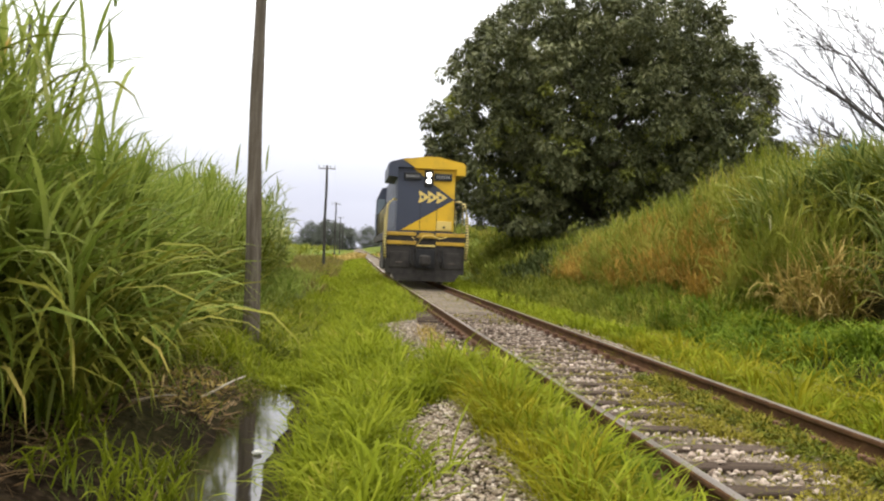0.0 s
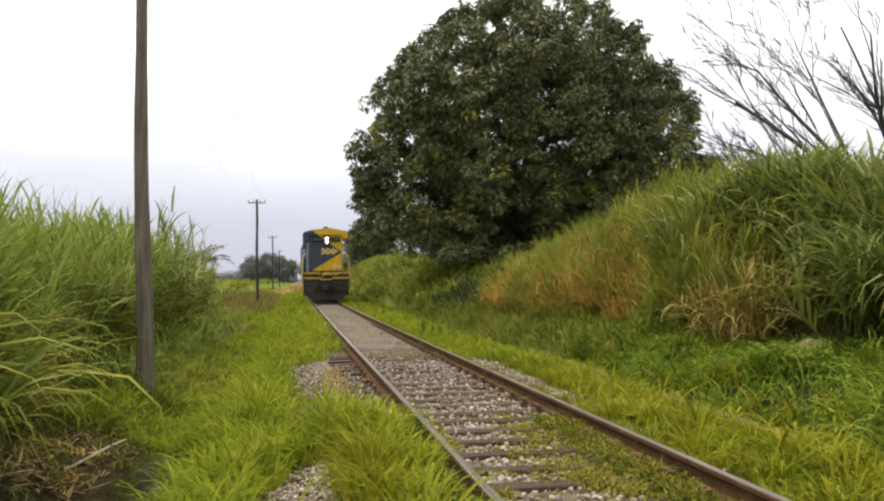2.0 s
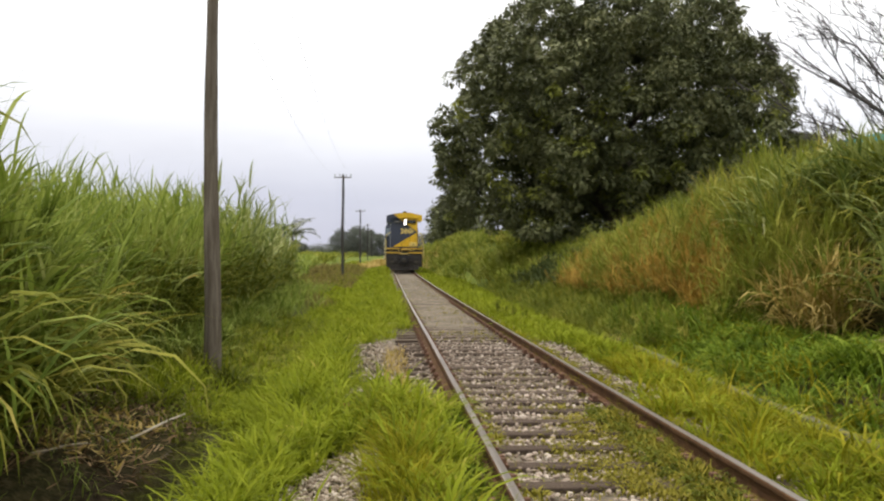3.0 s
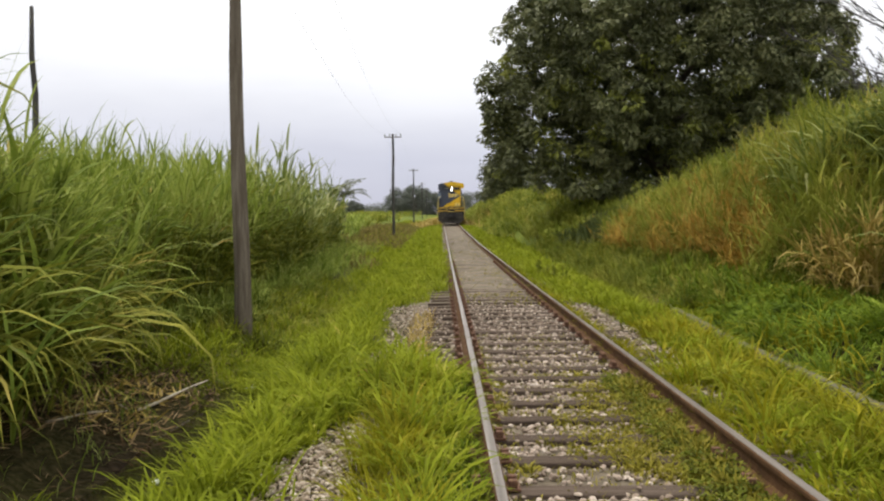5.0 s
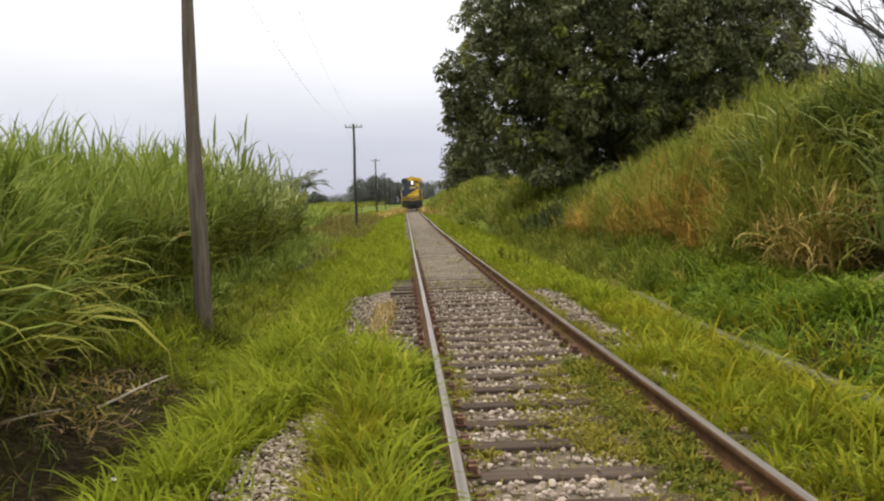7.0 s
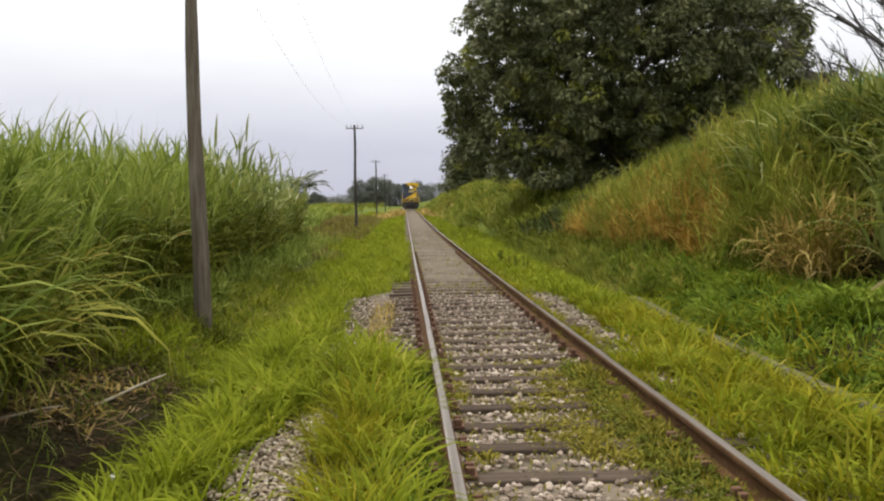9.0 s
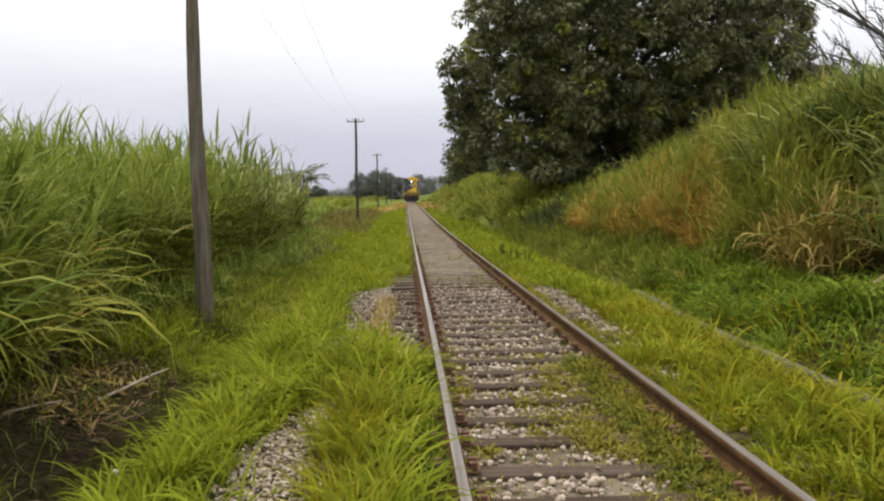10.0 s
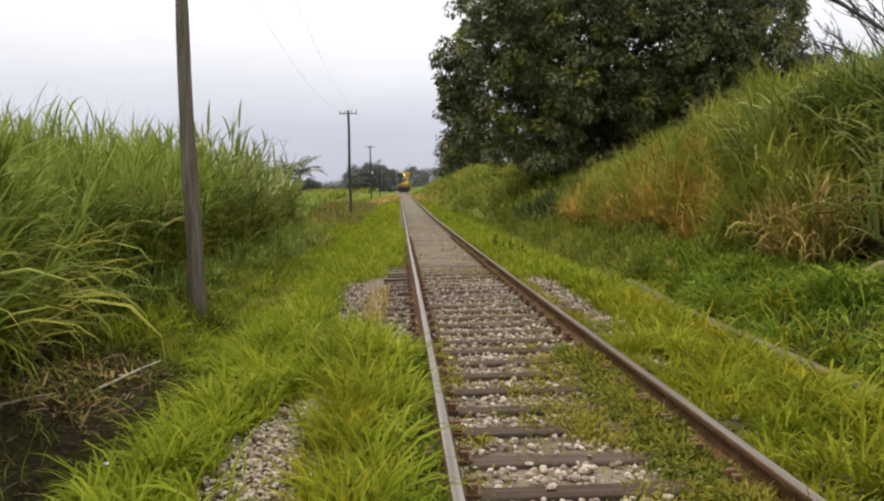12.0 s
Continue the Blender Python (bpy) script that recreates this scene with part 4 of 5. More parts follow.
# ---- trees ----
def leaf_cloud(centres, radii, per, size, young):
    """Folded leaves round clump centres, hanging outward. Returns vertices, quads and material per quad."""
    n = len(centres)
    c = np.repeat(centres, per, 0)
    r = np.repeat(radii, per)
    d = RNG.normal(size=(n * per, 3))
    d /= np.linalg.norm(d, axis=1)[:, None]
    d[:, 2] = d[:, 2] * 0.8
    p = c + d * (r * RNG.uniform(0.25, 1.0, n * per) ** 0.5)[:, None]
    ax = d + np.array([0, 0, -0.55]) + RNG.normal(scale=0.35, size=d.shape)
    ax /= np.linalg.norm(ax, axis=1)[:, None]
    side = np.cross(ax, RNG.normal(size=d.shape) * 0.5 + np.array([0, 0, 1]))
    side /= np.linalg.norm(side, axis=1)[:, None] + 1e-6
    L = size * RNG.uniform(0.7, 1.3, n * per)[:, None]
    W = L * 0.36
    v = np.stack([p - ax * L * 0.5, p + side * W * 0.5, p + ax * L * 0.5, p - side * W * 0.5], 1).reshape(-1, 3)
    q = np.arange(n * per * 4).reshape(-1, 4)
    return v, q, np.repeat(young, per).astype(int)


def limb(bm, a, b, r0, r1, bend=0.3, n=6):
    a, b = Vector(a), Vector(b)
    off = Vector((random.uniform(-1, 1), random.uniform(-1, 1), random.uniform(-0.3, 0.6))) * bend
    pts = [a.lerp(b, i / n) + off * math.sin(math.pi * i / n) for i in range(n + 1)]
    tube(bm, pts, [r0 + (r1 - r0) * i / n for i in range(n + 1)], 8)


def build_big_tree():
    x, y = 10.7, 49.0
    z = float(ground_z(x, y))
    tree = tagged(new("mango_tree"), "large dense dark-green broadleaf tree with a rounded crown", "tree")
    tree.matrix_basis = pose(x, y, z)
    random.seed(11)
    bm = bmesh.new()
    tube(bm, [(0, 0, -0.4), (0.05, 0, 0.6), (0.1, 0.1, 2.0), (0.0, 0.1, 3.4), (0, 0, 5)], [0.85, 0.6, 0.5, 0.45, 0.36], 12)
    part("trunk", bm, M_BARK, tree)
    ctr = np.array([0, 0, 9.2 - z])
    dims = np.array([8.9, 7.8, 7.15])
    for k in range(9):
        a, e = k * 2.4, random.uniform(-0.1, 0.9)
        tip = ctr + dims * 0.72 * np.array([math.cos(a) * math.cos(e), math.sin(a) * math.cos(e), math.sin(e)])
        bm = bmesh.new()
        limb(bm, (0, 0, random.uniform(2.2, 4.5)), tip, 0.3, 0.06, 0.8)
        part("limb", bm, M_BARK, tree)
    # boughs: lumps of the crown, each clothed with leaf clumps on its outer side
    lumps = []
    k = 0
    while len(lumps) < 90:
        k += 1
        u = 1 - 2 * (k - 0.5) / 90
        a = k * 2.39996
        d = np.array([math.cos(a) * math.sqrt(1 - u * u), math.sin(a) * math.sqrt(1 - u * u), u])
        lumps.append((ctr + dims * d * random.uniform(0.74, 0.89), random.uniform(1.5, 2.5), d))
    # low boughs on both sides
    for bx, by, bz, r in ((-7.6, -1, 4.7, 1.5), (-7.0, -2.5, 4.3, 1.4), (-8.0, 0, 6.0, 1.5), (-6.0, -3, 3.9, 1.3), (-7.9, 1, 4.9, 1.4), (-8.4, -1, 7.2, 1.3),
                          (8.6, 0, 8.0, 1.7), (8.9, -1, 6.4, 1.6), (8.3, 0, 10.4, 1.7), (7.4, 0, 12.4, 1.6), (8.6, 0, 5.2, 1.5), (9.8, -1, 7.2, 1.2)):
        d = np.array([math.copysign(0.9, bx), -0.3, 0.1])
        lumps.append((np.array([bx, by, bz - z]), r, d))
    rows = []
    for c, r, d in lumps:
        m = int(11 * r)
        e = RNG.normal(size=(m, 3)) + d * 1.0 + np.array([0, 0, 0.25])
        e /= np.linalg.norm(e, axis=1)[:, None]
        rows.append(c + e * r * RNG.uniform(0.75, 1.0, m)[:, None])
    core = RNG.normal(size=(1300, 3))
    core /= np.linalg.norm(core, axis=1)[:, None]
    rows.append(ctr + dims * core * (RNG.uniform(0.15, 1, 1300) ** 0.4 * 0.83)[:, None])
    p = np.concatenate(rows)
    # the low skirt and the side boughs that break the outline
    extra = np.array([(-9.7, -1, 8.6), (-9.4, -2, 8.3), (-9.0, -1, 8.0), (-8.5, 0, 7.4), (-9.1, -1.5, 8.7), (9.2, 0, 8.3), (9.5, -1, 7.8), (8.8, 0, 7.2),
                      (-5.2, -5.5, 2.5), (-4.8, -5.5, 2.2), (-5.6, -5, 2.9), (-4.2, -6, 2.6), (-1.2, -7, 2.7), (-0.6, -7, 2.4), (-2.4, -6.5, 2.8), (4, -5, 3.0), (0.5, 0, 16.6), (-0.8, 0, 16.5), (4.6, 0, 15.6), (5.4, 0, 15)]) - np.array([0, 0, z])
    p = np.concatenate([p, extra, extra + RNG.normal(scale=0.35, size=extra.shape)])
    p[:, 2] = np.maximum(p[:, 2], 2.4 - z + 0.5 * np.abs(np.sin(p[:, 0])))
    p = p[(p[:, 2] > 3.1 - z) | (p[:, 0] > -5.5)]
    young = (RNG.uniform(0, 1, len(p)) < 0.11) & (p[:, 2] < 10 - z)
    v, q, mi = leaf_cloud(p, RNG.uniform(0.34, 0.62, len(p)), 70, 0.285, np.where(young, 1, np.where(RNG.uniform(0, 1, len(p)) < 0.45, 2, 0)))
    ob = new("crown", mesh_np("crown", v, q, None, [M_LEAF, M_LEAF_YOUNG, M_LEAF_LIGHT], smooth=False, quad_mat=mi))
    ob.parent = tree


build_big_tree()


def build_tree(x, y, h, w, leafmat, name, label, clumps=160, size=0.5, per=26, base=0.25, group=""):
    z = float(ground_z(x, y))
    tree = tagged(new(name), label, "tree", group)
    tree.matrix_basis = pose(x, y, z)
    random.seed(int(x * 10 + y))
    bm = bmesh.new()
    tube(bm, [(0, 0, -0.4), (0.05, 0, h * 0.25), (0, 0, h * 0.6)], [0.04 * h, 0.03 * h, 0.015 * h], 8)
    for k in range(5):
        a = k * 1.3
        limb(bm, (0, 0, h * 0.3), (math.cos(a) * w * 0.35, math.sin(a) * w * 0.3, h * random.uniform(0.55, 0.8)), 0.018 * h, 0.006 * h, 0.2)
    part("trunk", bm, M_BARK, tree)
    d = RNG.normal(size=(clumps, 3))
    d /= np.linalg.norm(d, axis=1)[:, None]
    lump = 1 + 0.18 * np.sin(d[:, 0] * 5 + x) * np.cos(d[:, 2] * 4 + y) + 0.1 * np.sin(d[:, 1] * 7)
    p = np.array([0, 0, h * (0.5 + base / 2)]) + d * np.array([w / 2, w / 2, h * (1 - base) / 2]) * (lump * RNG.uniform(0.5, 1, clumps) ** 0.5)[:, None]
    v, q, mi = leaf_cloud(p, np.full(clumps, 0.11 * max(w, h)), per, size, np.zeros(clumps))
    ob = new("crown", mesh_np("crown", v, q, None, [leafmat], smooth=False))
    ob.parent = tree


for tx, ty, th, tw in ((5.9, 100, 5.4, 4.6), (8.0, 118, 4.6, 8.0), (14, 80, 7.6, 8), (19, 72, 9, 11), (24, 60, 7.0, 9)):
    build_tree(tx, ty, th, tw, M_LEAF, "roadside_tree", "dark green bushy tree on the cutting's edge", 220, 0.45, 30, 0.08, "trees on the cutting")
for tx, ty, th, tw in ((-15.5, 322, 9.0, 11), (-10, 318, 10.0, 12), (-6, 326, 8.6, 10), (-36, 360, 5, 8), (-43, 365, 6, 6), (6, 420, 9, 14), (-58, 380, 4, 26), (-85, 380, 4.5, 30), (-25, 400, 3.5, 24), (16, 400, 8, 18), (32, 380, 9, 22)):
    build_tree(tx, ty, th, tw, M_LEAF_FAR, "distant_tree", "tree far across the field, paled by haze in its leaf colour", 220, 0.6, 50, -0.15, "distant trees")


def build_palm(x, y, h):
    z = float(ground_z(x, y))
    palm = tagged(new("palm"), "small palm with drooping fronds behind the cane", "palm", "palms")
    palm.matrix_basis = pose(x, y, z)
    bm = bmesh.new()
    tube(bm, [(0, 0, -0.3), (0.1, 0, h * 0.5), (0.05, 0, h)], [0.16, 0.12, 0.1], 8)
    part("trunk", bm, M_BARK, palm)
    for k in range(14):
        az, ln = k * 2.4, random.uniform(1.9, 2.8)
        lean, droop = random.uniform(0.3, 1.1), random.uniform(0.9, 1.5)
        s = np.linspace(0, 1, 16)
        th = lean + droop * s ** 1.3
        hh, vv = np.cumsum(np.sin(th)) * ln / 16, np.cumsum(np.cos(th)) * ln / 16
        base = np.stack([hh * math.cos(az), hh * math.sin(az), h + vv], 1)
        b2 = np.repeat(base, 2, 0)
        a2 = az + np.tile([1.1, -1.1], 16)
        v, q, t = ribbon_arrays(b2, a2, np.repeat(0.55 * np.sin(s * 2.6 + 0.4) + 0.1, 2), np.full(32, 0.13), np.full(32, 1.4), np.full(32, 0.9), 2)
        ob = new("frond", mesh_np("frond", v, q, t, [M_LEAF]))
        ob.parent = palm


build_palm(-8.6, 70, 3.1)
build_palm(-10.0, 72, 2.8)


def build_bare_tree(x, y, seed, limbs, fork, name="bare_tree", label="leafless grey tree with fine spreading branches", base=0.2):
    """limbs: direction, length and radius of each main limb, from the fork's height."""
    z = float(ground_z(x, y))
    tree = tagged(new(name), label, "tree", "bare trees")
    tree.matrix_basis = pose(x, y, z)
    rnd = random.Random(seed)
    bm_tw = bmesh.new()

    def grow(p, d, length, r, depth):
        n = 5
        pts = [p.copy()]
        for _ in range(n):
            d = (d + Vector((rnd.uniform(-0.13, 0.08), rnd.uniform(-0.12, 0.12), rnd.uniform(-0.05, 0.11)))).normalized()
            pts.append(pts[-1] + d * length / n)
        rad = [max(0.0055, r * (1 - 0.65 * i / n)) for i in range(n + 1)]
        if depth < 2:
            bm = bmesh.new()
            tube(bm, pts, rad, 6, False)
            part("branch", bm, M_BARE, tree)
        else:
            tube(bm_tw, pts, rad, 3, False)
        if depth == 4:
            return
        for k in range((6, 4, 3, 2)[depth]):
            i = rnd.randint(1, n)
            a = Vector((rnd.uniform(-0.8, 0.45), rnd.uniform(-0.8, 0.8), rnd.uniform(-0.45, 0.75)))
            grow(pts[i], (d * 0.8 + a * 0.75).normalized(), length * rnd.uniform(0.36, 0.6), max(0.01, rad[i] * 0.62), depth + 1)

    bm = bmesh.new()
    tube(bm, [(0.3, 0, -0.3), (0.2, 0, fork * 0.5), (0, 0, fork)], [base, base * 0.8, base * 0.65], 8)
    part("trunk", bm, M_BARE, tree)
    for d, length, r in limbs:
        grow(Vector((0, 0, fork)), Vector(d).normalized(), length, r, 0)
    tagged(part("fine_twig", bm_tw, M_BARE, tree), kind="stuff")


build_bare_tree(12.3, 21.3, 4, [((-0.88, -0.02, 0.5), 4.3, 0.085), ((-0.93, 0.03, 0.33), 3.7, 0.06), ((-0.66, 0.1, 0.75), 4.0, 0.07), ((-0.3, 0, 1.0), 3.8, 0.055)], 1.5)
build_bare_tree(14.6, 23.0, 9, [((-0.5, -0.1, 0.9), 4.0, 0.07), ((-0.2, 0.1, 1.0), 4.4, 0.07)], 2.4)
build_bare_tree(8.7, 20.6, 15, [((-0.35, 0, 1.0), 1.2, 0.016), ((0.1, 0.1, 1.0), 1.3, 0.018), ((0.4, 0, 0.9), 1.2, 0.015), ((-0.1, -0.2, 1.0), 1.1, 0.014)], 0.9, "bare_shrub", "leafless twiggy shrub among the tall bank grass", 0.025)


def build_house():
    x, y = 21.2, 41.0
    z = float(ground_z(x, y))
    house = tagged(new("house"), "small teal house with an orange clay roof behind the bank", "house")
    house.matrix_basis = pose(x, y, z, 0, 0, 6)
    bm = bmesh.new()
    box(bm, -1.3, -0.75, -1.5, 1.5, -0.2, 6.05, 0.02)
    part("stair_tower", bm, M_TEAL, house, "teal painted stair tower")
    bm = bmesh.new()
    box(bm, -0.75, 2.6, -1.45, 1.5, -0.2, 5.3, 0.02)
    part("wall", bm, M_TEAL, house)
    bm = bmesh.new()
    extrude_xz(bm, [(-0.75, 5.3), (2.9, 5.3), (2.9, 5.45), (0.75, 6.15), (-0.75, 5.85)], -1.8, 1.8)
    part("roof", bm, M_TILE, house)
    for wx in (0.0, 1.6):
        bm = bmesh.new()
        box(bm, wx - 0.4, wx + 0.4, -1.48, -1.42, 3.9, 4.9, 0.01)
        part("window", bm, M_GLASS, house)


build_house()

# ---- cane and grasses ----
def tussocks(centres, per, spread, splay):
    """Plants in tussocks: places, and the way and angle by which each leans out of its tussock."""
    n = len(centres)
    a = RNG.uniform(0, 6.28, n * per)
    r = np.sqrt(RNG.uniform(0, 1, n * per))
    p = np.repeat(centres, per, 0)
    p[:, 0] += np.cos(a) * r * spread
    p[:, 1] += np.sin(a) * r * spread
    p[:, 2] = ground_z(p[:, 0], p[:, 1])
    return p, a, splay * r * RNG.uniform(0.4, 1.3, n * per)


def cane(name, plants, taz, tilt, heights, leaves, length, width, material, label, segs=5, low=0.05, spear=1.05, droop=(0.8, 2.5), cat="tall grass", body=None):
    """Tall grass plants: upright stems with arching leaves all the way up."""
    n = len(plants)
    sv, sq, st = ribbon_arrays(plants, taz, heights * spear, np.full(n, width * 0.8), tilt, tilt * 1.2, 4)
    k = np.repeat(np.arange(n), leaves)
    f = RNG.uniform(low, 1, len(k)) ** 0.8
    h = heights[k] * 0.88 * f
    base = plants[k].copy()
    at = tilt[k] * (1 + 0.5 * f)
    base[:, 0] += np.cos(taz[k]) * h * np.sin(at)
    base[:, 1] += np.sin(taz[k]) * h * np.sin(at)
    base[:, 2] += h * np.cos(at)
    m = len(k)
    az = np.where(RNG.uniform(0, 1, m) < 0.42, taz[k] + RNG.normal(0, 0.9, m), RNG.uniform(0, 6.28, m))
    top = soft(f, 0.6, 1.0)
    ln = length * RNG.uniform(0.55, 1.3, m) * (1 - 0.4 * top)
    v, q, t = ribbon_arrays(base, az, ln, width * RNG.uniform(0.6, 1.25, m), RNG.uniform(0.2, 0.8, m) * (1 - 0.6 * top), RNG.uniform(*droop, m) * (1 - 0.55 * top), segs)
    o = len(sv)
    # lower leaves take the body material; M_CANE_BODY has shade painted in
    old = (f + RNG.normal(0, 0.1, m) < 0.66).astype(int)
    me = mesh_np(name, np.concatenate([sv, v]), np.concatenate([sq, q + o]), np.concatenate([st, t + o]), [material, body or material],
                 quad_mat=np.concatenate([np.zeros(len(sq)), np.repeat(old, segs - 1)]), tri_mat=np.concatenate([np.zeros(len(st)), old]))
    return tagged(new(name, me), label, cat, kind="stuff")


def left_front(y):
    return np.interp(y, [0, 7, 9, 11, 14, 17, 22, 35, 50, 87, 160], [-6.0, -5.7, -5.5, -5.6, -5.7, -5.6, -5.9, -6.1, -7.0, -9.8, -14])


def cane_rows(n, y0, y1, depth, gamma=1.0, power=1.5):
    y = y0 + (y1 - y0) * RNG.uniform(0, 1, n) ** gamma
    x = left_front(y) - depth * RNG.uniform(0, 1, n) ** power
    return np.stack([x, y, ground_z(x, y)], 1)


def stand(name, centres, per, spread, splay, height, leaves, length, width, material, label, vary=0.2, **kw):
    """A stand of tussocks, each with a height of its own."""
    p, a, t = tussocks(centres, per, spread, splay)
    own = RNG.uniform(1 - vary, 1 + vary, len(centres))
    h = np.repeat(height(centres) * own, per) * RNG.uniform(0.75, 1.05, len(p))
    return cane(name, p, a, t, h, leaves, length, width, material, label, **kw)


CANE_LABEL = "tall bright green cane grass with long arching leaves"
c = cane_rows(60, 6.5, 9.6, 1.8)
c[:, 0] -= 0.5
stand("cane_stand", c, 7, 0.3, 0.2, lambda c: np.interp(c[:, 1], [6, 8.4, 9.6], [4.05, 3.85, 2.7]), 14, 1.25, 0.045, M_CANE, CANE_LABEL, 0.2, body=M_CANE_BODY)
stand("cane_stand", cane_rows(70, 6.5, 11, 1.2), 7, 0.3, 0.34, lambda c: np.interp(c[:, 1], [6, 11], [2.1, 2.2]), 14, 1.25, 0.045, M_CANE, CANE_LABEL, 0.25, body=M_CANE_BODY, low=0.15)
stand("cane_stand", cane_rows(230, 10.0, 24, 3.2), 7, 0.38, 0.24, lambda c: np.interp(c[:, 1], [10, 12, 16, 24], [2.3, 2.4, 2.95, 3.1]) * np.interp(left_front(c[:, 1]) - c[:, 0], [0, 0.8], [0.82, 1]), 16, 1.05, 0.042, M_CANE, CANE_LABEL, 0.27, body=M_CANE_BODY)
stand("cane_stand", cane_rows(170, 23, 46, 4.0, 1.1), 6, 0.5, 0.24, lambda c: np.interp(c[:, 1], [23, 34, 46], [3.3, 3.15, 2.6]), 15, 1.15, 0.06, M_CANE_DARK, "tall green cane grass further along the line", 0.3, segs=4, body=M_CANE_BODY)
stand("cane_stand", cane_rows(150, 44, 150, 7, 1.2), 6, 1.2, 0.3, lambda c: np.interp(c[:, 1], [44, 60, 150], [2.0, 1.4, 1.0]), 9, 1.1, 0.11, M_CANE, "low green growth along the field's edge", segs=3)
# extra low-detail cane, added behind the stand to keep light out of it
c = scatter(240, -14, -8.2, 6, 40)
stand("cane_stand", c, 6, 0.7, 0.2, lambda c: np.full(len(c), 2.7), 9, 1.1, 0.09, M_CANE_DARK, "back cane added to block light from behind the stand", segs=3)
c = scatter(260, -70, -9, 95, 300)
stand("field_growth", c, 6, 2.2, 0.3, lambda c: np.full(len(c), 1.0), 8, 1.3, 0.22, M_BANK, "hazy green crop on the distant field", 0.4, segs=2)
c = np.array([(-6.2, 10.6), (-6.4, 11.2), (-6.7, 10.9), (-6.3, 11.7)])
stand("cane_stand", np.column_stack([c, ground_z(c[:, 0], c[:, 1])]), 7, 0.3, 0.16, lambda c: np.full(len(c), 2.75), 14, 1.2, 0.045, M_CANE, CANE_LABEL, body=M_CANE_BODY)
# broad-bladed tussocks hanging over the ditch bank
c = np.array([(-5.0, 8.0), (-4.95, 8.7), (-5.15, 7.6), (-5.15, 9.3), (-5.35, 8.3), (-5.2, 10.3), (-5.6, 7.2), (-5.45, 11.4), (-5.3, 6.4), (-5.75, 12.4)])
stand("overhanging_grass", np.column_stack([c, ground_z(c[:, 0], c[:, 1])]), 10, 0.3, 0.55, lambda c: np.full(len(c), 1.3), 13, 1.6, 0.05, M_CANE, "broad green and yellow grass blades hanging over the ditch", droop=(1.4, 2.9), low=0.1, body=M_CANE_OLD)
c = np.array([(-4.1, 6.6), (-4.4, 6.1), (-4.9, 7.4), (-3.9, 5.9), (-4.6, 12.9), (-4.4, 13.6), (-4.9, 13.3), (-4.5, 12.3), (-4.8, 12.0), (-4.2, 13.1), (-4.3, 14.2), (-4.7, 14.3), (-5.2, 12.7)])
stand("ditch_tuft", np.column_stack([c, ground_z(c[:, 0], c[:, 1])]), 8, 0.22, 0.5, lambda c: np.full(len(c), 0.32), 8, 0.4, 0.02, M_GRASS, "green grass tuft on the muddy bank", segs=4)
# low fresh growth along the cane's foot
c = cane_rows(130, 14.5, 46, 1.0)
c[:, 0] += np.interp(c[:, 1], [14, 17, 24, 46], [0.3, 1.1, 1.7, 2.4]) * RNG.uniform(0, 1, len(c))
stand("undergrowth", c, 8, 0.45, 0.5, lambda c: np.full(len(c), 0.5), 9, 0.5, 0.03, M_CANE, "green undergrowth at the foot of the cane", 0.45, segs=3)


def bank_points(n, y0, y1, w0, w1, gamma=1.0):
    y = y0 + (y1 - y0) * RNG.uniform(0, 1, n) ** gamma
    x = bank_foot(y) + RNG.uniform(w0, w1, n)
    return np.stack([x, y, ground_z(x, y)], 1)


stand("bank_grass", np.concatenate([bank_points(70, 16.6, 30.6, 0.6, 1.7), bank_points(220, 16.6, 30.6, 1.6, 4.8), bank_points(44, 30.5, 40, 2.6, 4.8), bank_points(30, 14.6, 16.8, 0.5, 1.5)]), 8, 0.36, 0.4, lambda c: np.interp(c[:, 1], [14, 22, 30, 40], [1.5, 1.45, 1.2, 0.9]), 14, 0.85, 0.024, M_BANK, "dense yellow-green tall grass covering the bank", 0.38, segs=4)
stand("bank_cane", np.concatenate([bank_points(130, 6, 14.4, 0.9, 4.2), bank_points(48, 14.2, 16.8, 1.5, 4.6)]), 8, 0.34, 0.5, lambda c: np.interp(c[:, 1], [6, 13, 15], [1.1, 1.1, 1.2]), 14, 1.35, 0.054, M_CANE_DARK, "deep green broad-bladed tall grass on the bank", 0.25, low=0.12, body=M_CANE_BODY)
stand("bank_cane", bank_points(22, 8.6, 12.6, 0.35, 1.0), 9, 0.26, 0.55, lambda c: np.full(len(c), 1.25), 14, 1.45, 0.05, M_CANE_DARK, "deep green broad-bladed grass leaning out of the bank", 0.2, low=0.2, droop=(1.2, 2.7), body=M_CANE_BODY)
c = np.array([(1.5, 25.0), (1.72, 23.4), (1.6, 24.3), (1.9, 22.6)])
stand("upright_weed", np.column_stack([c, ground_z(c[:, 0], c[:, 1])]), 6, 0.07, 0.1, lambda c: np.full(len(c), 0.42), 7, 0.16, 0.03, M_CANE_BODY, "dark upright weeds on the track shoulder", 0.25, segs=3)
stand("far_bank_grass", bank_points(520, 41, 170, 0.3, 7, 1.3), 8, 0.9, 0.4, lambda c: np.full(len(c), 0.7), 9, 0.9, 0.08, M_BANK, "yellow-green grass on the far bank", 0.4, segs=3)
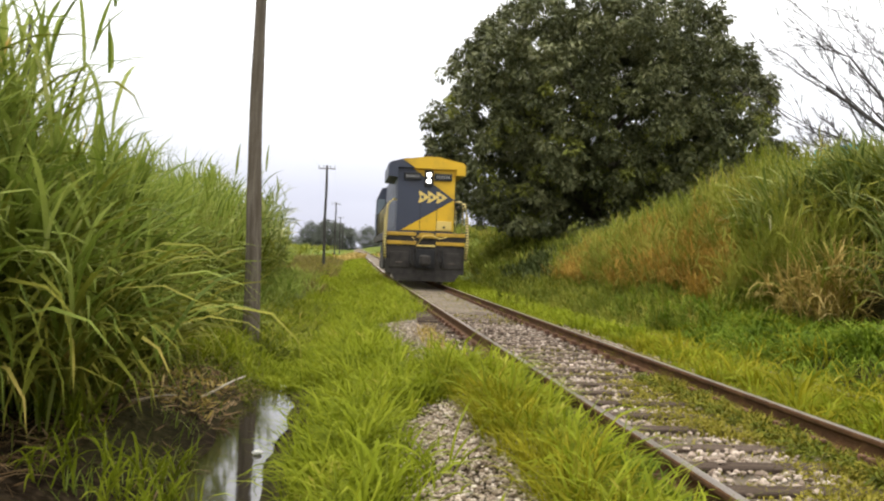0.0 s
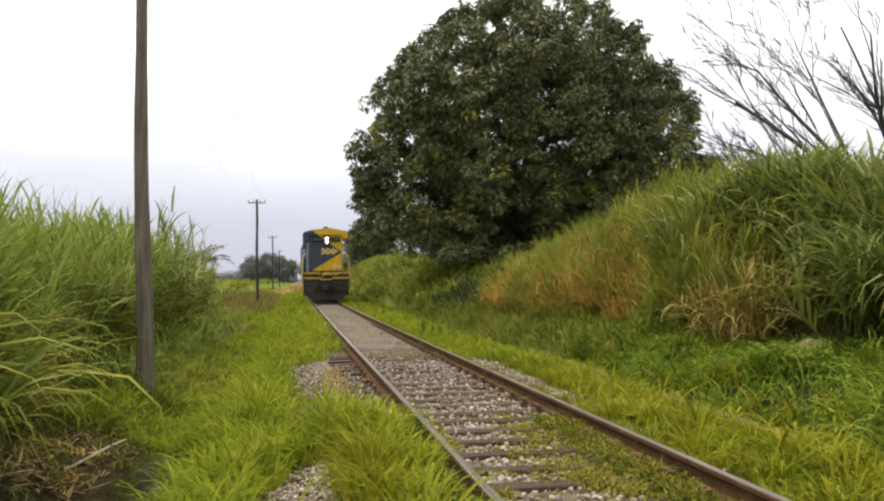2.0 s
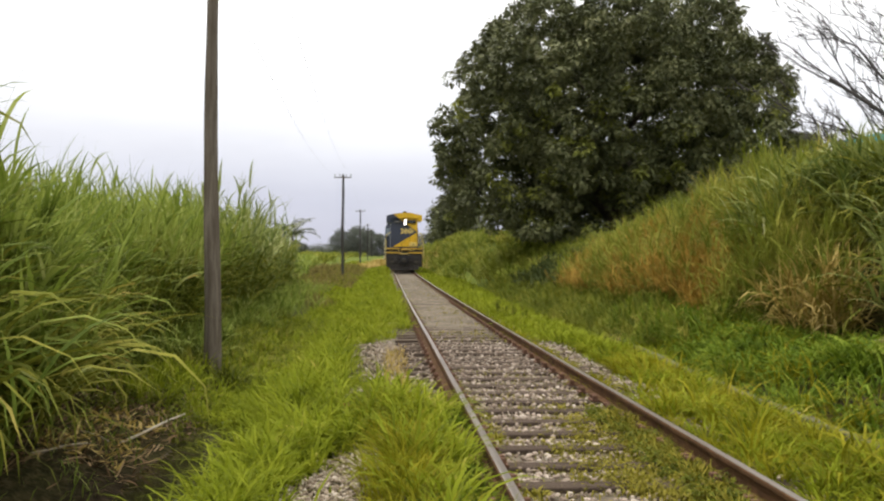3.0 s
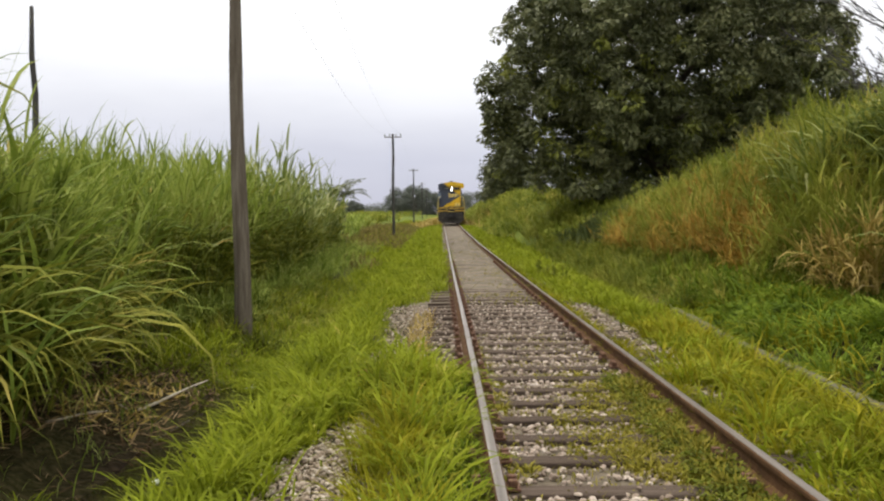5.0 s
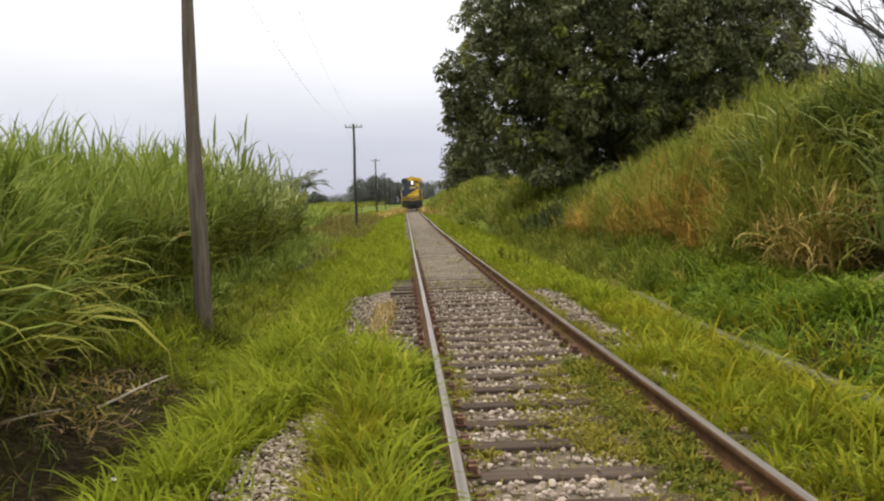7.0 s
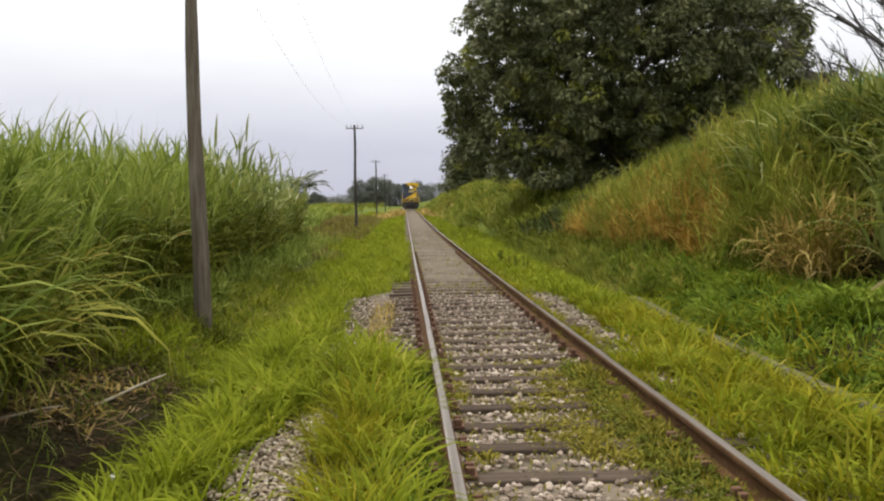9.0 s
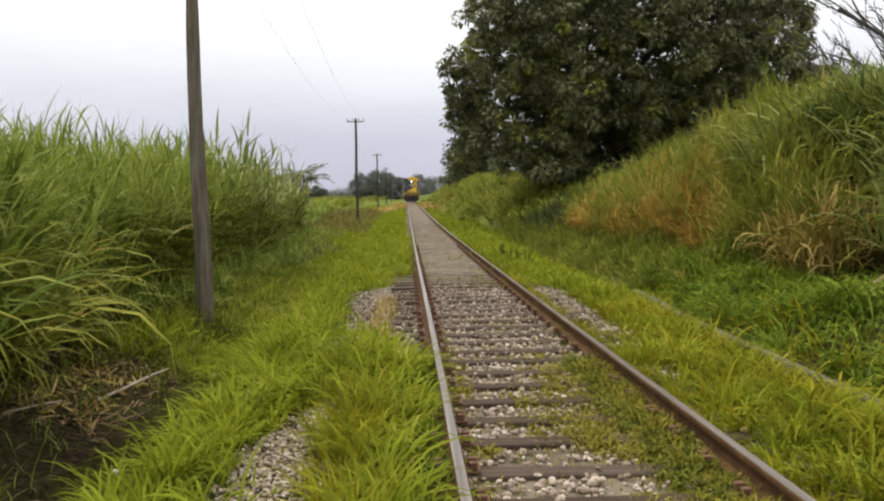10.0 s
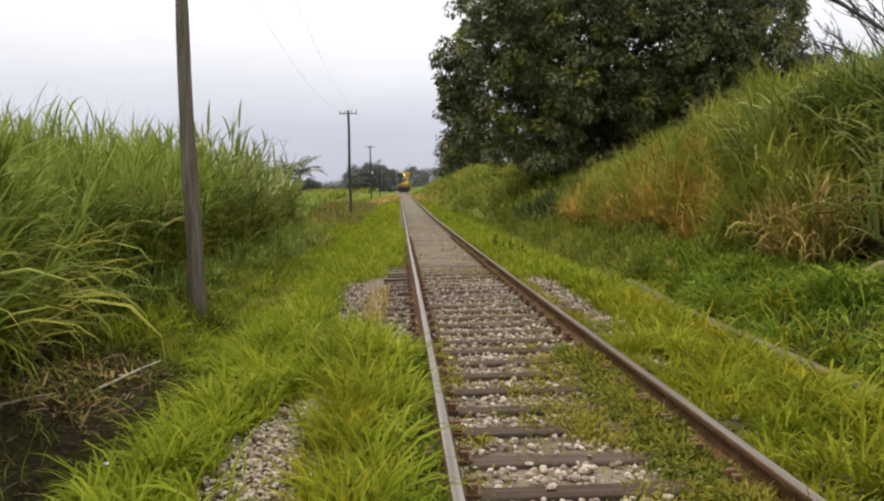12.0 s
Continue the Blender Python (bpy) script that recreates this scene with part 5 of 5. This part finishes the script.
# dry brown fringe on the lower bank, and one large straw tussock
stand("dry_bank_grass", np.concatenate([bank_points(130, 17.0, 30, 0.6, 1.7), bank_points(40, 18, 30, 1.6, 2.6), bank_points(14, 16, 28, 1.6, 3.2)]), 9, 0.35, 0.45, lambda c: np.full(len(c), 1.1), 12, 0.7, 0.02, M_OCHRE, "dry rust-brown grass on the lower bank", 0.35, segs=4)
c = np.array([(5.2, 14.0), (5.1, 14.3), (5.35, 13.8)])
stand("bank_grass", np.column_stack([c, ground_z(c[:, 0], c[:, 1])]), 7, 0.34, 0.42, lambda c: np.full(len(c), 1.5), 11, 0.9, 0.026, M_BANK, "yellow-green tussock on the bank", 0.15)
c = c - np.array([0.22, 0.12])
stand("straw_tussock", np.column_stack([c, ground_z(c[:, 0], c[:, 1])]), 13, 0.26, 0.34, lambda c: np.full(len(c), 1.45), 12, 0.95, 0.026, M_DRY, "large tussock of hanging straw-coloured dry blades", 0.25, droop=(1.0, 2.9), segs=5)
stand("bank_foot_growth", np.concatenate([bank_points(120, 16, 44, -0.7, 0.4), bank_points(80, 15.5, 30, 0.0, 0.9)]), 9, 0.34, 0.6, lambda c: np.full(len(c), 0.5), 10, 0.42, 0.026, M_CANE_BODY, "low olive growth at the foot of the bank", 0.4, segs=3)
c = bank_points(34, 15.6, 20, -0.5, 0.4)
stand("bank_foot_growth", c, 9, 0.3, 0.6, lambda c: np.full(len(c), 0.5), 10, 0.42, 0.03, M_LUSH, "low leafy green growth at the foot of the bank", 0.4, segs=3)
stand("bank_foot_growth", bank_points(75, 15.2, 30, -0.8, 0.4), 9, 0.34, 0.6, lambda c: np.full(len(c), 0.42), 10, 0.45, 0.02, M_BANK, "low olive-green growth at the foot of the bank", 0.4, segs=3)
# the dark hollow below the tree is painted: M_SHADE puts it in the leaf colour
stand("shade_growth", np.concatenate([bank_points(60, 36, 42, 0.6, 6), bank_points(70, 40, 60, 3.0, 7), bank_points(95, 30.5, 38, 0.3, 3.2)]), 8, 0.6, 0.5, lambda c: np.full(len(c), 0.7), 8, 0.6, 0.05, M_SHADE, "undergrowth below the big tree, its dark green holding painted shade", 0.4, segs=3)


def turf(name, p, lo, hi, width, material, label, droop=(0.6, 1.9), segs=3, tuft=0.0, cat="grass", lift=0.0, az=None):
    n = len(p)
    p = p + np.array([0, 0, lift])
    ln = RNG.uniform(lo, hi, n) * (1 + tuft * wobble(p[:, 0] * 2.3, p[:, 1] * 2.3))
    ob = blades(name, p, RNG.uniform(0, 6.28, n) if az is None else az, ln, width * RNG.uniform(0.6, 1.3, n), RNG.uniform(0.05, 0.6, n), RNG.uniform(*droop, n), material, segs)
    return tagged(ob, label, cat, kind="stuff")


def tufted(centres, per, spread):
    """Blades in tufts; each leans away from the tuft's middle."""
    p, a, _ = tussocks(centres, per, spread, 0)
    return p, a + RNG.normal(0, 0.5, len(a))


def bare(x, y):
    """Where the verge is bare gravel."""
    a = inside(x + 0.1 * np.sin(y * 2), -2.4 + 0.1 * (y - 5), -1.4, 0.12) * inside(y, 3, 8.4, 0.3)
    b = inside(x, -2.1, -0.9, 0.12) * inside(y, 11.0, 18.0, 0.4)
    c = inside(x, 1.0, 1.75, 0.15) * inside(y, 10.5, 17.5, 0.8)
    d = inside(x, -1.35, -0.8, 0.08) * inside(y, 9.6, 20, 0.4)
    return np.clip(1 - 0.985 * (a + b + c + d), 0, 1)


def kerb_x(y):
    return np.interp(y, [5, 10, 13, 18, 24], [2.5, 2.68, 2.78, 3.1, 3.5])


VERGE, YELLOW = "bright green verge grass beside the track", "yellow-green weedy verge grass"
turf("verge_grass", scatter(12000, -3.05, -0.98, 3.0, 13, lambda x, y: bare(x, y) * np.interp(wobble(x, y, 1.6), [-0.4, 0.3], [0.2, 1])), 0.08, 0.24, 0.017, M_GRASS, VERGE, tuft=0.4)
p, a = tufted(scatter(600, -3.02, -1.0, 3.2, 13, lambda x, y: bare(x, y) * np.interp(wobble(x + 3, y, 2.6), [-0.35, 0.25], [0.25, 1])), 26, 0.13)
turf("grass_tuft", p, 0.2, 0.5, 0.021, M_GRASS, "taller bright green grass tufts on the verge", (0.9, 2.3), 4, 0.55, az=a)
turf("verge_grass", scatter(16000, -4.2, -0.98, 12, 40, lambda x, y: bare(x, y) * np.interp(x, [-4.2, -3.2], [0.5, 1]), 1.3), 0.12, 0.3, 0.02, M_GRASS, VERGE, tuft=0.4)
p, a = tufted(scatter(700, -4.0, -1.0, 12, 40, lambda x, y: bare(x, y), 1.3), 20, 0.22)
turf("grass_tuft", p, 0.2, 0.5, 0.022, M_GRASS, "taller bright green grass tufts on the verge", (0.8, 2.2), 3, 0.3, az=a)
turf("verge_grass", scatter(24000, -7, -1.1, 38, 150, None, 1.5), 0.2, 0.5, 0.07, M_GRASS, "bright green grass along the distant verge", segs=2)
turf("verge_grass", scatter(20000, 0.92, 2.6, 3.0, 16, lambda x, y: bare(x, y) * np.interp(wobble(x, y, 2.2), [-0.4, 0.3], [0.25, 1]) * (x < kerb_x(y) - 0.14)), 0.06, 0.2, 0.011, M_GRASS_Y, YELLOW, tuft=0.5)
p, a = tufted(scatter(300, 1.1, 2.6, 3.2, 16, lambda x, y: bare(x, y) * np.interp(wobble(x + 3, y, 2.6), [-0.35, 0.25], [0.3, 1]) * (x < kerb_x(y) - 0.24)), 36, 0.16)
turf("grass_tuft", p, 0.15, 0.42, 0.02, M_GRASS, "bushy green grass tufts on the verge", (0.8, 2.2), 4, 0.4, az=a)
p, a = tufted(scatter(360, 1.1, 2.6, 3.2, 16, lambda x, y: bare(x, y) * np.interp(wobble(x + 1, y, 2.6), [-0.35, 0.25], [0.3, 1]) * (x < kerb_x(y) - 0.24)), 30, 0.14)
turf("grass_tuft", p, 0.15, 0.38, 0.018, M_GRASS_Y, "bushy yellow-green grass tufts on the verge", (0.8, 2.2), 4, 0.3, az=a)
turf("verge_grass", scatter(18000, 0.98, 3.4, 15, 60, lambda x, y: bare(x, y), 1.4), 0.1, 0.3, 0.025, M_GRASS, VERGE, tuft=0.5)
p, a = tufted(scatter(420, 1.1, 3.2, 15, 55, lambda x, y: bare(x, y), 1.3), 18, 0.25)
turf("grass_tuft", p, 0.2, 0.45, 0.03, M_GRASS, "bushy green grass tufts on the verge", (0.8, 2.0), 3, 0.3, az=a)
turf("verge_grass", scatter(14000, 1.1, 3.4, 55, 180, None, 1.4), 0.15, 0.4, 0.09, M_GRASS, "bright green grass along the distant verge", segs=2)
keep_lush = lambda x, y: soft(x, kerb_x(y) + 0.28, kerb_x(y) + 0.5) * np.interp(wobble(x, y, 1.9), [-0.5, 0.1], [0.35, 1]) * np.where((x > 4.95) & (y > 11.8) & (y < 14), 0.12, 1) * np.where(x > bank_foot(y) + 0.1, 0.1, 1)
p, a = tufted(scatter(640, 2.7, 6.0, 4.5, 18, keep_lush), 44, 0.28)
turf("creeping_grass", p, 0.25, 0.66, 0.024, M_LUSH, "lush green creeping grass filling the drain", (1.1, 2.6), 4, 0.35, az=a)
p, a = tufted(scatter(420, 2.9, 4.6, 17, 42, keep_lush), 24, 0.4)
turf("creeping_grass", p, 0.3, 0.65, 0.03, M_LUSH, "lush green creeping grass filling the drain", (1.0, 2.3), 3, 0.35, az=a)
p, a = tufted(scatter(200, 2.6, 5.5, 4.5, 16, keep_lush), 26, 0.25)
turf("grass_tuft", p, 0.3, 0.6, 0.016, M_GRASS_Y, "yellow-green grass tufts by the drain", (0.9, 2.2), 4, az=a)
p, a = tufted(scatter(260, -5.4, -3.3, 14.8, 27), 22, 0.22)
turf("undergrowth", p, 0.2, 0.55, 0.024, M_CANE_BODY, "soft olive-green undergrowth in the old ditch", (0.8, 2.2), 3, 0.4, az=a)
p, a = tufted(scatter(150, -5.4, -3.3, 14.8, 27), 22, 0.2)
turf("undergrowth", p, 0.2, 0.5, 0.022, M_GRASS, "soft green undergrowth in the old ditch", (0.8, 2.2), 3, 0.4, az=a)


def herbs(name, p, radius, per, size, material, label, lift=0.03):
    """Low broad-leaved plants: small leaves massed round each plant's middle."""
    p = p + np.array([0, 0, lift])
    v, q, _ = leaf_cloud(p, radius * RNG.uniform(0.6, 1.3, len(p)), per, size, np.zeros(len(p)))
    v[:, 2] = np.maximum(v[:, 2], ground_z(v[:, 0], v[:, 1]) + 0.004)
    tagged(new(name, mesh_np(name, v, q, None, [material], smooth=False)), label, "weeds", kind="stuff")


herbs("broadleaf_weeds", scatter(330, -1.32, -0.9, 3.2, 9.8, lambda x, y: np.interp(wobble(x * 2, y * 2), [-0.3, 0.2], [0.35, 1])), 0.11, 46, 0.05, M_HERB, "dark broad-leaved weeds crowding the rail", 0.07)
herbs("broadleaf_weeds", scatter(240, 0.42, 0.74, 3.2, 9.6), 0.085, 46, 0.042, M_HERB, "broad-leaved weeds along the inner side of the rail", 0.08)
herbs("broadleaf_weeds", scatter(300, -0.2, 0.6, 3.2, 9.4, lambda x, y: np.interp(wobble(x * 1.6 + 2, y * 1.6), [0.0, 0.3], [0.05, 1])), 0.09, 40, 0.036, M_WEED, "creeping yellow-green weeds between the sleepers", 0.08)
herbs("broadleaf_weeds", scatter(260, 1.0, 2.3, 3.2, 12, lambda x, y: bare(x, y) * np.interp(wobble(x * 2 + 1, y * 2), [-0.1, 0.25], [0.1, 1])), 0.12, 44, 0.045, M_HERB, "low broad-leaved weeds in the verge grass", 0.07)
herbs("broadleaf_weeds", scatter(300, -3.0, -1.2, 3.2, 14, lambda x, y: bare(x, y) * np.interp(wobble(x * 2 + 4, y * 2), [-0.1, 0.25], [0.1, 1])), 0.12, 40, 0.045, M_HERB, "low broad-leaved weeds in the verge grass", 0.06)
herbs("broadleaf_weeds", scatter(520, 2.9, 5.2, 6, 24, lambda x, y: (x > kerb_x(y) + 0.3) * (x < bank_foot(y) + 0.4) * np.interp(wobble(x * 1.2, y * 1.2), [-0.1, 0.3], [0.3, 1])), 0.22, 50, 0.085, M_LUSH, "leafy green creeper over the drain", 0.2)
herbs("broadleaf_weeds", scatter(120, -5.0, -3.8, 11, 15.5), 0.16, 40, 0.06, M_HERB, "leafy weeds on the muddy bank near the pole", 0.1)
WEEDS = "low green weeds creeping between the sleepers"


def weedy(x, y):
    patch = inside(x + 0.12 * np.sin(y * 3), 0.22, 0.8, 0.2) * inside(y, 2, 9.5, 0.3)
    return 0.1 + 0.9 * patch + 0.3 * (wobble(x * 2, y * 2) > 0.2) * (x > -0.35) * (y < 10) + 0.5 * inside(x, -0.76, -0.6, 0.06)


turf("track_weeds", scatter(32000, -0.74, 0.74, 3, 13, weedy), 0.025, 0.07, 0.013, M_WEED, WEEDS, (0.8, 2.2), 2, 0.5, "weeds", 0.04)
p, a = tufted(scatter(520, -0.72, 0.72, 3, 10.5, lambda x, y: weedy(x, y) - 0.1), 34, 0.08)
turf("track_weeds", p, 0.03, 0.1, 0.014, M_WEED, WEEDS, (0.8, 2.2), 3, 0.4, "weeds", 0.04, a)
turf("track_weeds", scatter(9000, -0.74, 0.74, 17, 60, lambda x, y: 0.15 + 0.4 * (wobble(x, y * 0.4) > 0.2) + 0.6 * inside(y, 17.3, 19.6, 0.3)), 0.03, 0.1, 0.03, M_WEED, WEEDS, (0.4, 1.6), 2, 0.5, "weeds", 0.03)
p, a = tufted(scatter(100, -1.6, -1.3, 3, 9.8), 30, 0.12)
turf("rail_side_weeds", p, 0.16, 0.48, 0.013, M_GRASS_Y, "yellow-green grass growing tall near the rail", (0.7, 2.0), 4, 0.4, "weeds", 0.0, a)
p, a = tufted(scatter(110, -1.2, -0.94, 3, 9.6), 26, 0.1)
turf("rail_side_weeds", p, 0.08, 0.26, 0.015, M_LUSH, "green grass growing tall against the rail", (0.6, 1.9), 4, 0.4, "weeds", 0.0, a)
p, a = tufted(scatter(70, -0.98, -0.88, 3.5, 10), 14, 0.05)
turf("rail_side_weeds", p, 0.08, 0.22, 0.02, M_LUSH, "dark leafy weeds against the rail", (0.5, 1.7), 3, 0.4, "weeds", 0.03, a)
p, a = tufted(scatter(190, 0.55, 0.73, 3.2, 9.4), 34, 0.07)
turf("rail_side_weeds", p, 0.06, 0.17, 0.015, M_WEED, "low leafy weeds along the rail", (0.6, 1.9), 3, 0.4, "weeds", 0.03, a)
p, a = tufted(scatter(330, 0.88, 1.05, 3.2, 30), 20, 0.07)
turf("rail_side_weeds", p, 0.1, 0.28, 0.015, M_GRASS_Y, "yellow-green grass growing against the rail", (0.6, 1.9), 3, 0.4, "weeds", 0.0, a)
p, a = tufted(scatter(90, -3.2, -1.2, 3.4, 14, lambda x, y: bare(x, y)), 12, 0.1)
turf("long_grass", p, 0.4, 0.75, 0.024, M_GRASS, "long arching grass blades standing out of the verge", (1.0, 2.2), 5, az=a)
p, a = tufted(scatter(80, 1.2, 3.6, 3.4, 14, lambda x, y: bare(x, y) * (np.abs(x - kerb_x(y)) > 0.35)), 12, 0.1)
turf("long_grass", p, 0.35, 0.7, 0.023, M_GRASS_Y, "long arching grass blades standing out of the verge", (1.0, 2.2), 5, az=a)
for x0, x1, m, lab in ((-3.3, -1.0, M_GRASS, VERGE), (1.0, 2.8, M_GRASS_Y, YELLOW)):
    turf("verge_grass", scatter(7000, x0, x1, -7, 3.1), 0.08, 0.22, 0.014, m, lab, tuft=0.4)
    p, a = tufted(scatter(160, x0, x1, -7, 3.3), 24, 0.15)
    turf("grass_tuft", p, 0.15, 0.42, 0.016, m, "bushy grass tufts on the verge", (0.8, 2.2), 3, 0.4, az=a)
p, a = tufted(scatter(260, 2.7, 6.0, -7, 4.6, keep_lush), 30, 0.3)
turf("creeping_grass", p, 0.3, 0.7, 0.03, M_LUSH, "lush green creeping grass filling the drain", (1.0, 2.4), 3, 0.35, az=a)
stand("cane_stand", cane_rows(70, -7, 6.6, 2.4), 6, 0.4, 0.24, lambda c: np.full(len(c), 3.2), 13, 1.1, 0.045, M_CANE, CANE_LABEL, segs=4)
stand("bank_cane", bank_points(90, -7, 6, 0.6, 4.2), 7, 0.4, 0.5, lambda c: np.full(len(c), 1.25), 12, 1.25, 0.045, M_CANE_DARK, "deep green broad-bladed tall grass on the bank", 0.2, low=0.0, segs=4)
turf("dry_shoulder_grass", scatter(420, -1.55, -1.25, 10.8, 15.5), 0.08, 0.28, 0.012, M_DRY, "dry straw stalks on the stony shoulder", (0.2, 1.4), 3)
turf("bank_edge_grass", scatter(1700, -5.2, -3.9, 5, 17, lambda x, y: 0.1 + 0.7 * (wobble(x * 1.5, y * 1.5) > 0.35) + soft(y, 13, 16)), 0.1, 0.32, 0.012, M_CANE, "sparse green grass on the muddy ditch bank", (0.6, 1.8), 3)
c = np.concatenate([scatter(30, 1.6, 5, 96, 135), scatter(26, -4, -1.6, 100, 140)])
stand("dry_patch", c, 8, 0.8, 0.4, lambda c: np.full(len(c), 0.5), 8, 0.8, 0.08, M_DRY, "straw-coloured dry grass by the distant track", 0.3, segs=2)
turf("dry_patch", scatter(9000, -9.0, -3.4, 34, 110, lambda x, y: (wobble(x * 0.5, y * 0.2) > -0.3) * 0.85), 0.35, 0.85, 0.05, M_SCRUB, "brownish dry grass round the distant poles", (0.3, 1.2), 2)


# ---- movement ----
def travel(t):
    """How far along the line the near end of the locomotive stands."""
    return float(np.interp(t, TT, YY))


TT = np.linspace(0, 12, 361)
_kt = np.array([0, 0.5, 1.0, 1.5, 2.0, 2.5, 4.5, 5.5, 6.5, 7.2, 9.0, 10.5, 12.0])
_ky = np.array([32.6, 38.2, 44.6, 51.2, 58.2, 65.6, 93.2, 107.6, 122, 132, 157, 179, 203])
_c = np.polyfit(_kt, _ky, 4)
YY = np.polyval(_c, TT)


def grade(y):
    return math.degrees(math.atan2(float(rise(y + 12) - rise(y + 4)), 8))


def motions():
    walk(LOCO, [(t, pose(0, travel(t), RAIL_TOP + float(rise(travel(t) + 4)) - 4 * math.tan(radians(grade(travel(t)))), grade(travel(t)))) for t in np.arange(0, 12.01, 0.25)])
    for w, y in zip(WHEELS, AXLES):
        walk(w, [(k / 30, pose(0, y, WHEEL_R, -math.degrees((YY[k] - YY[0]) / WHEEL_R))) for k in range(361)])


motions()
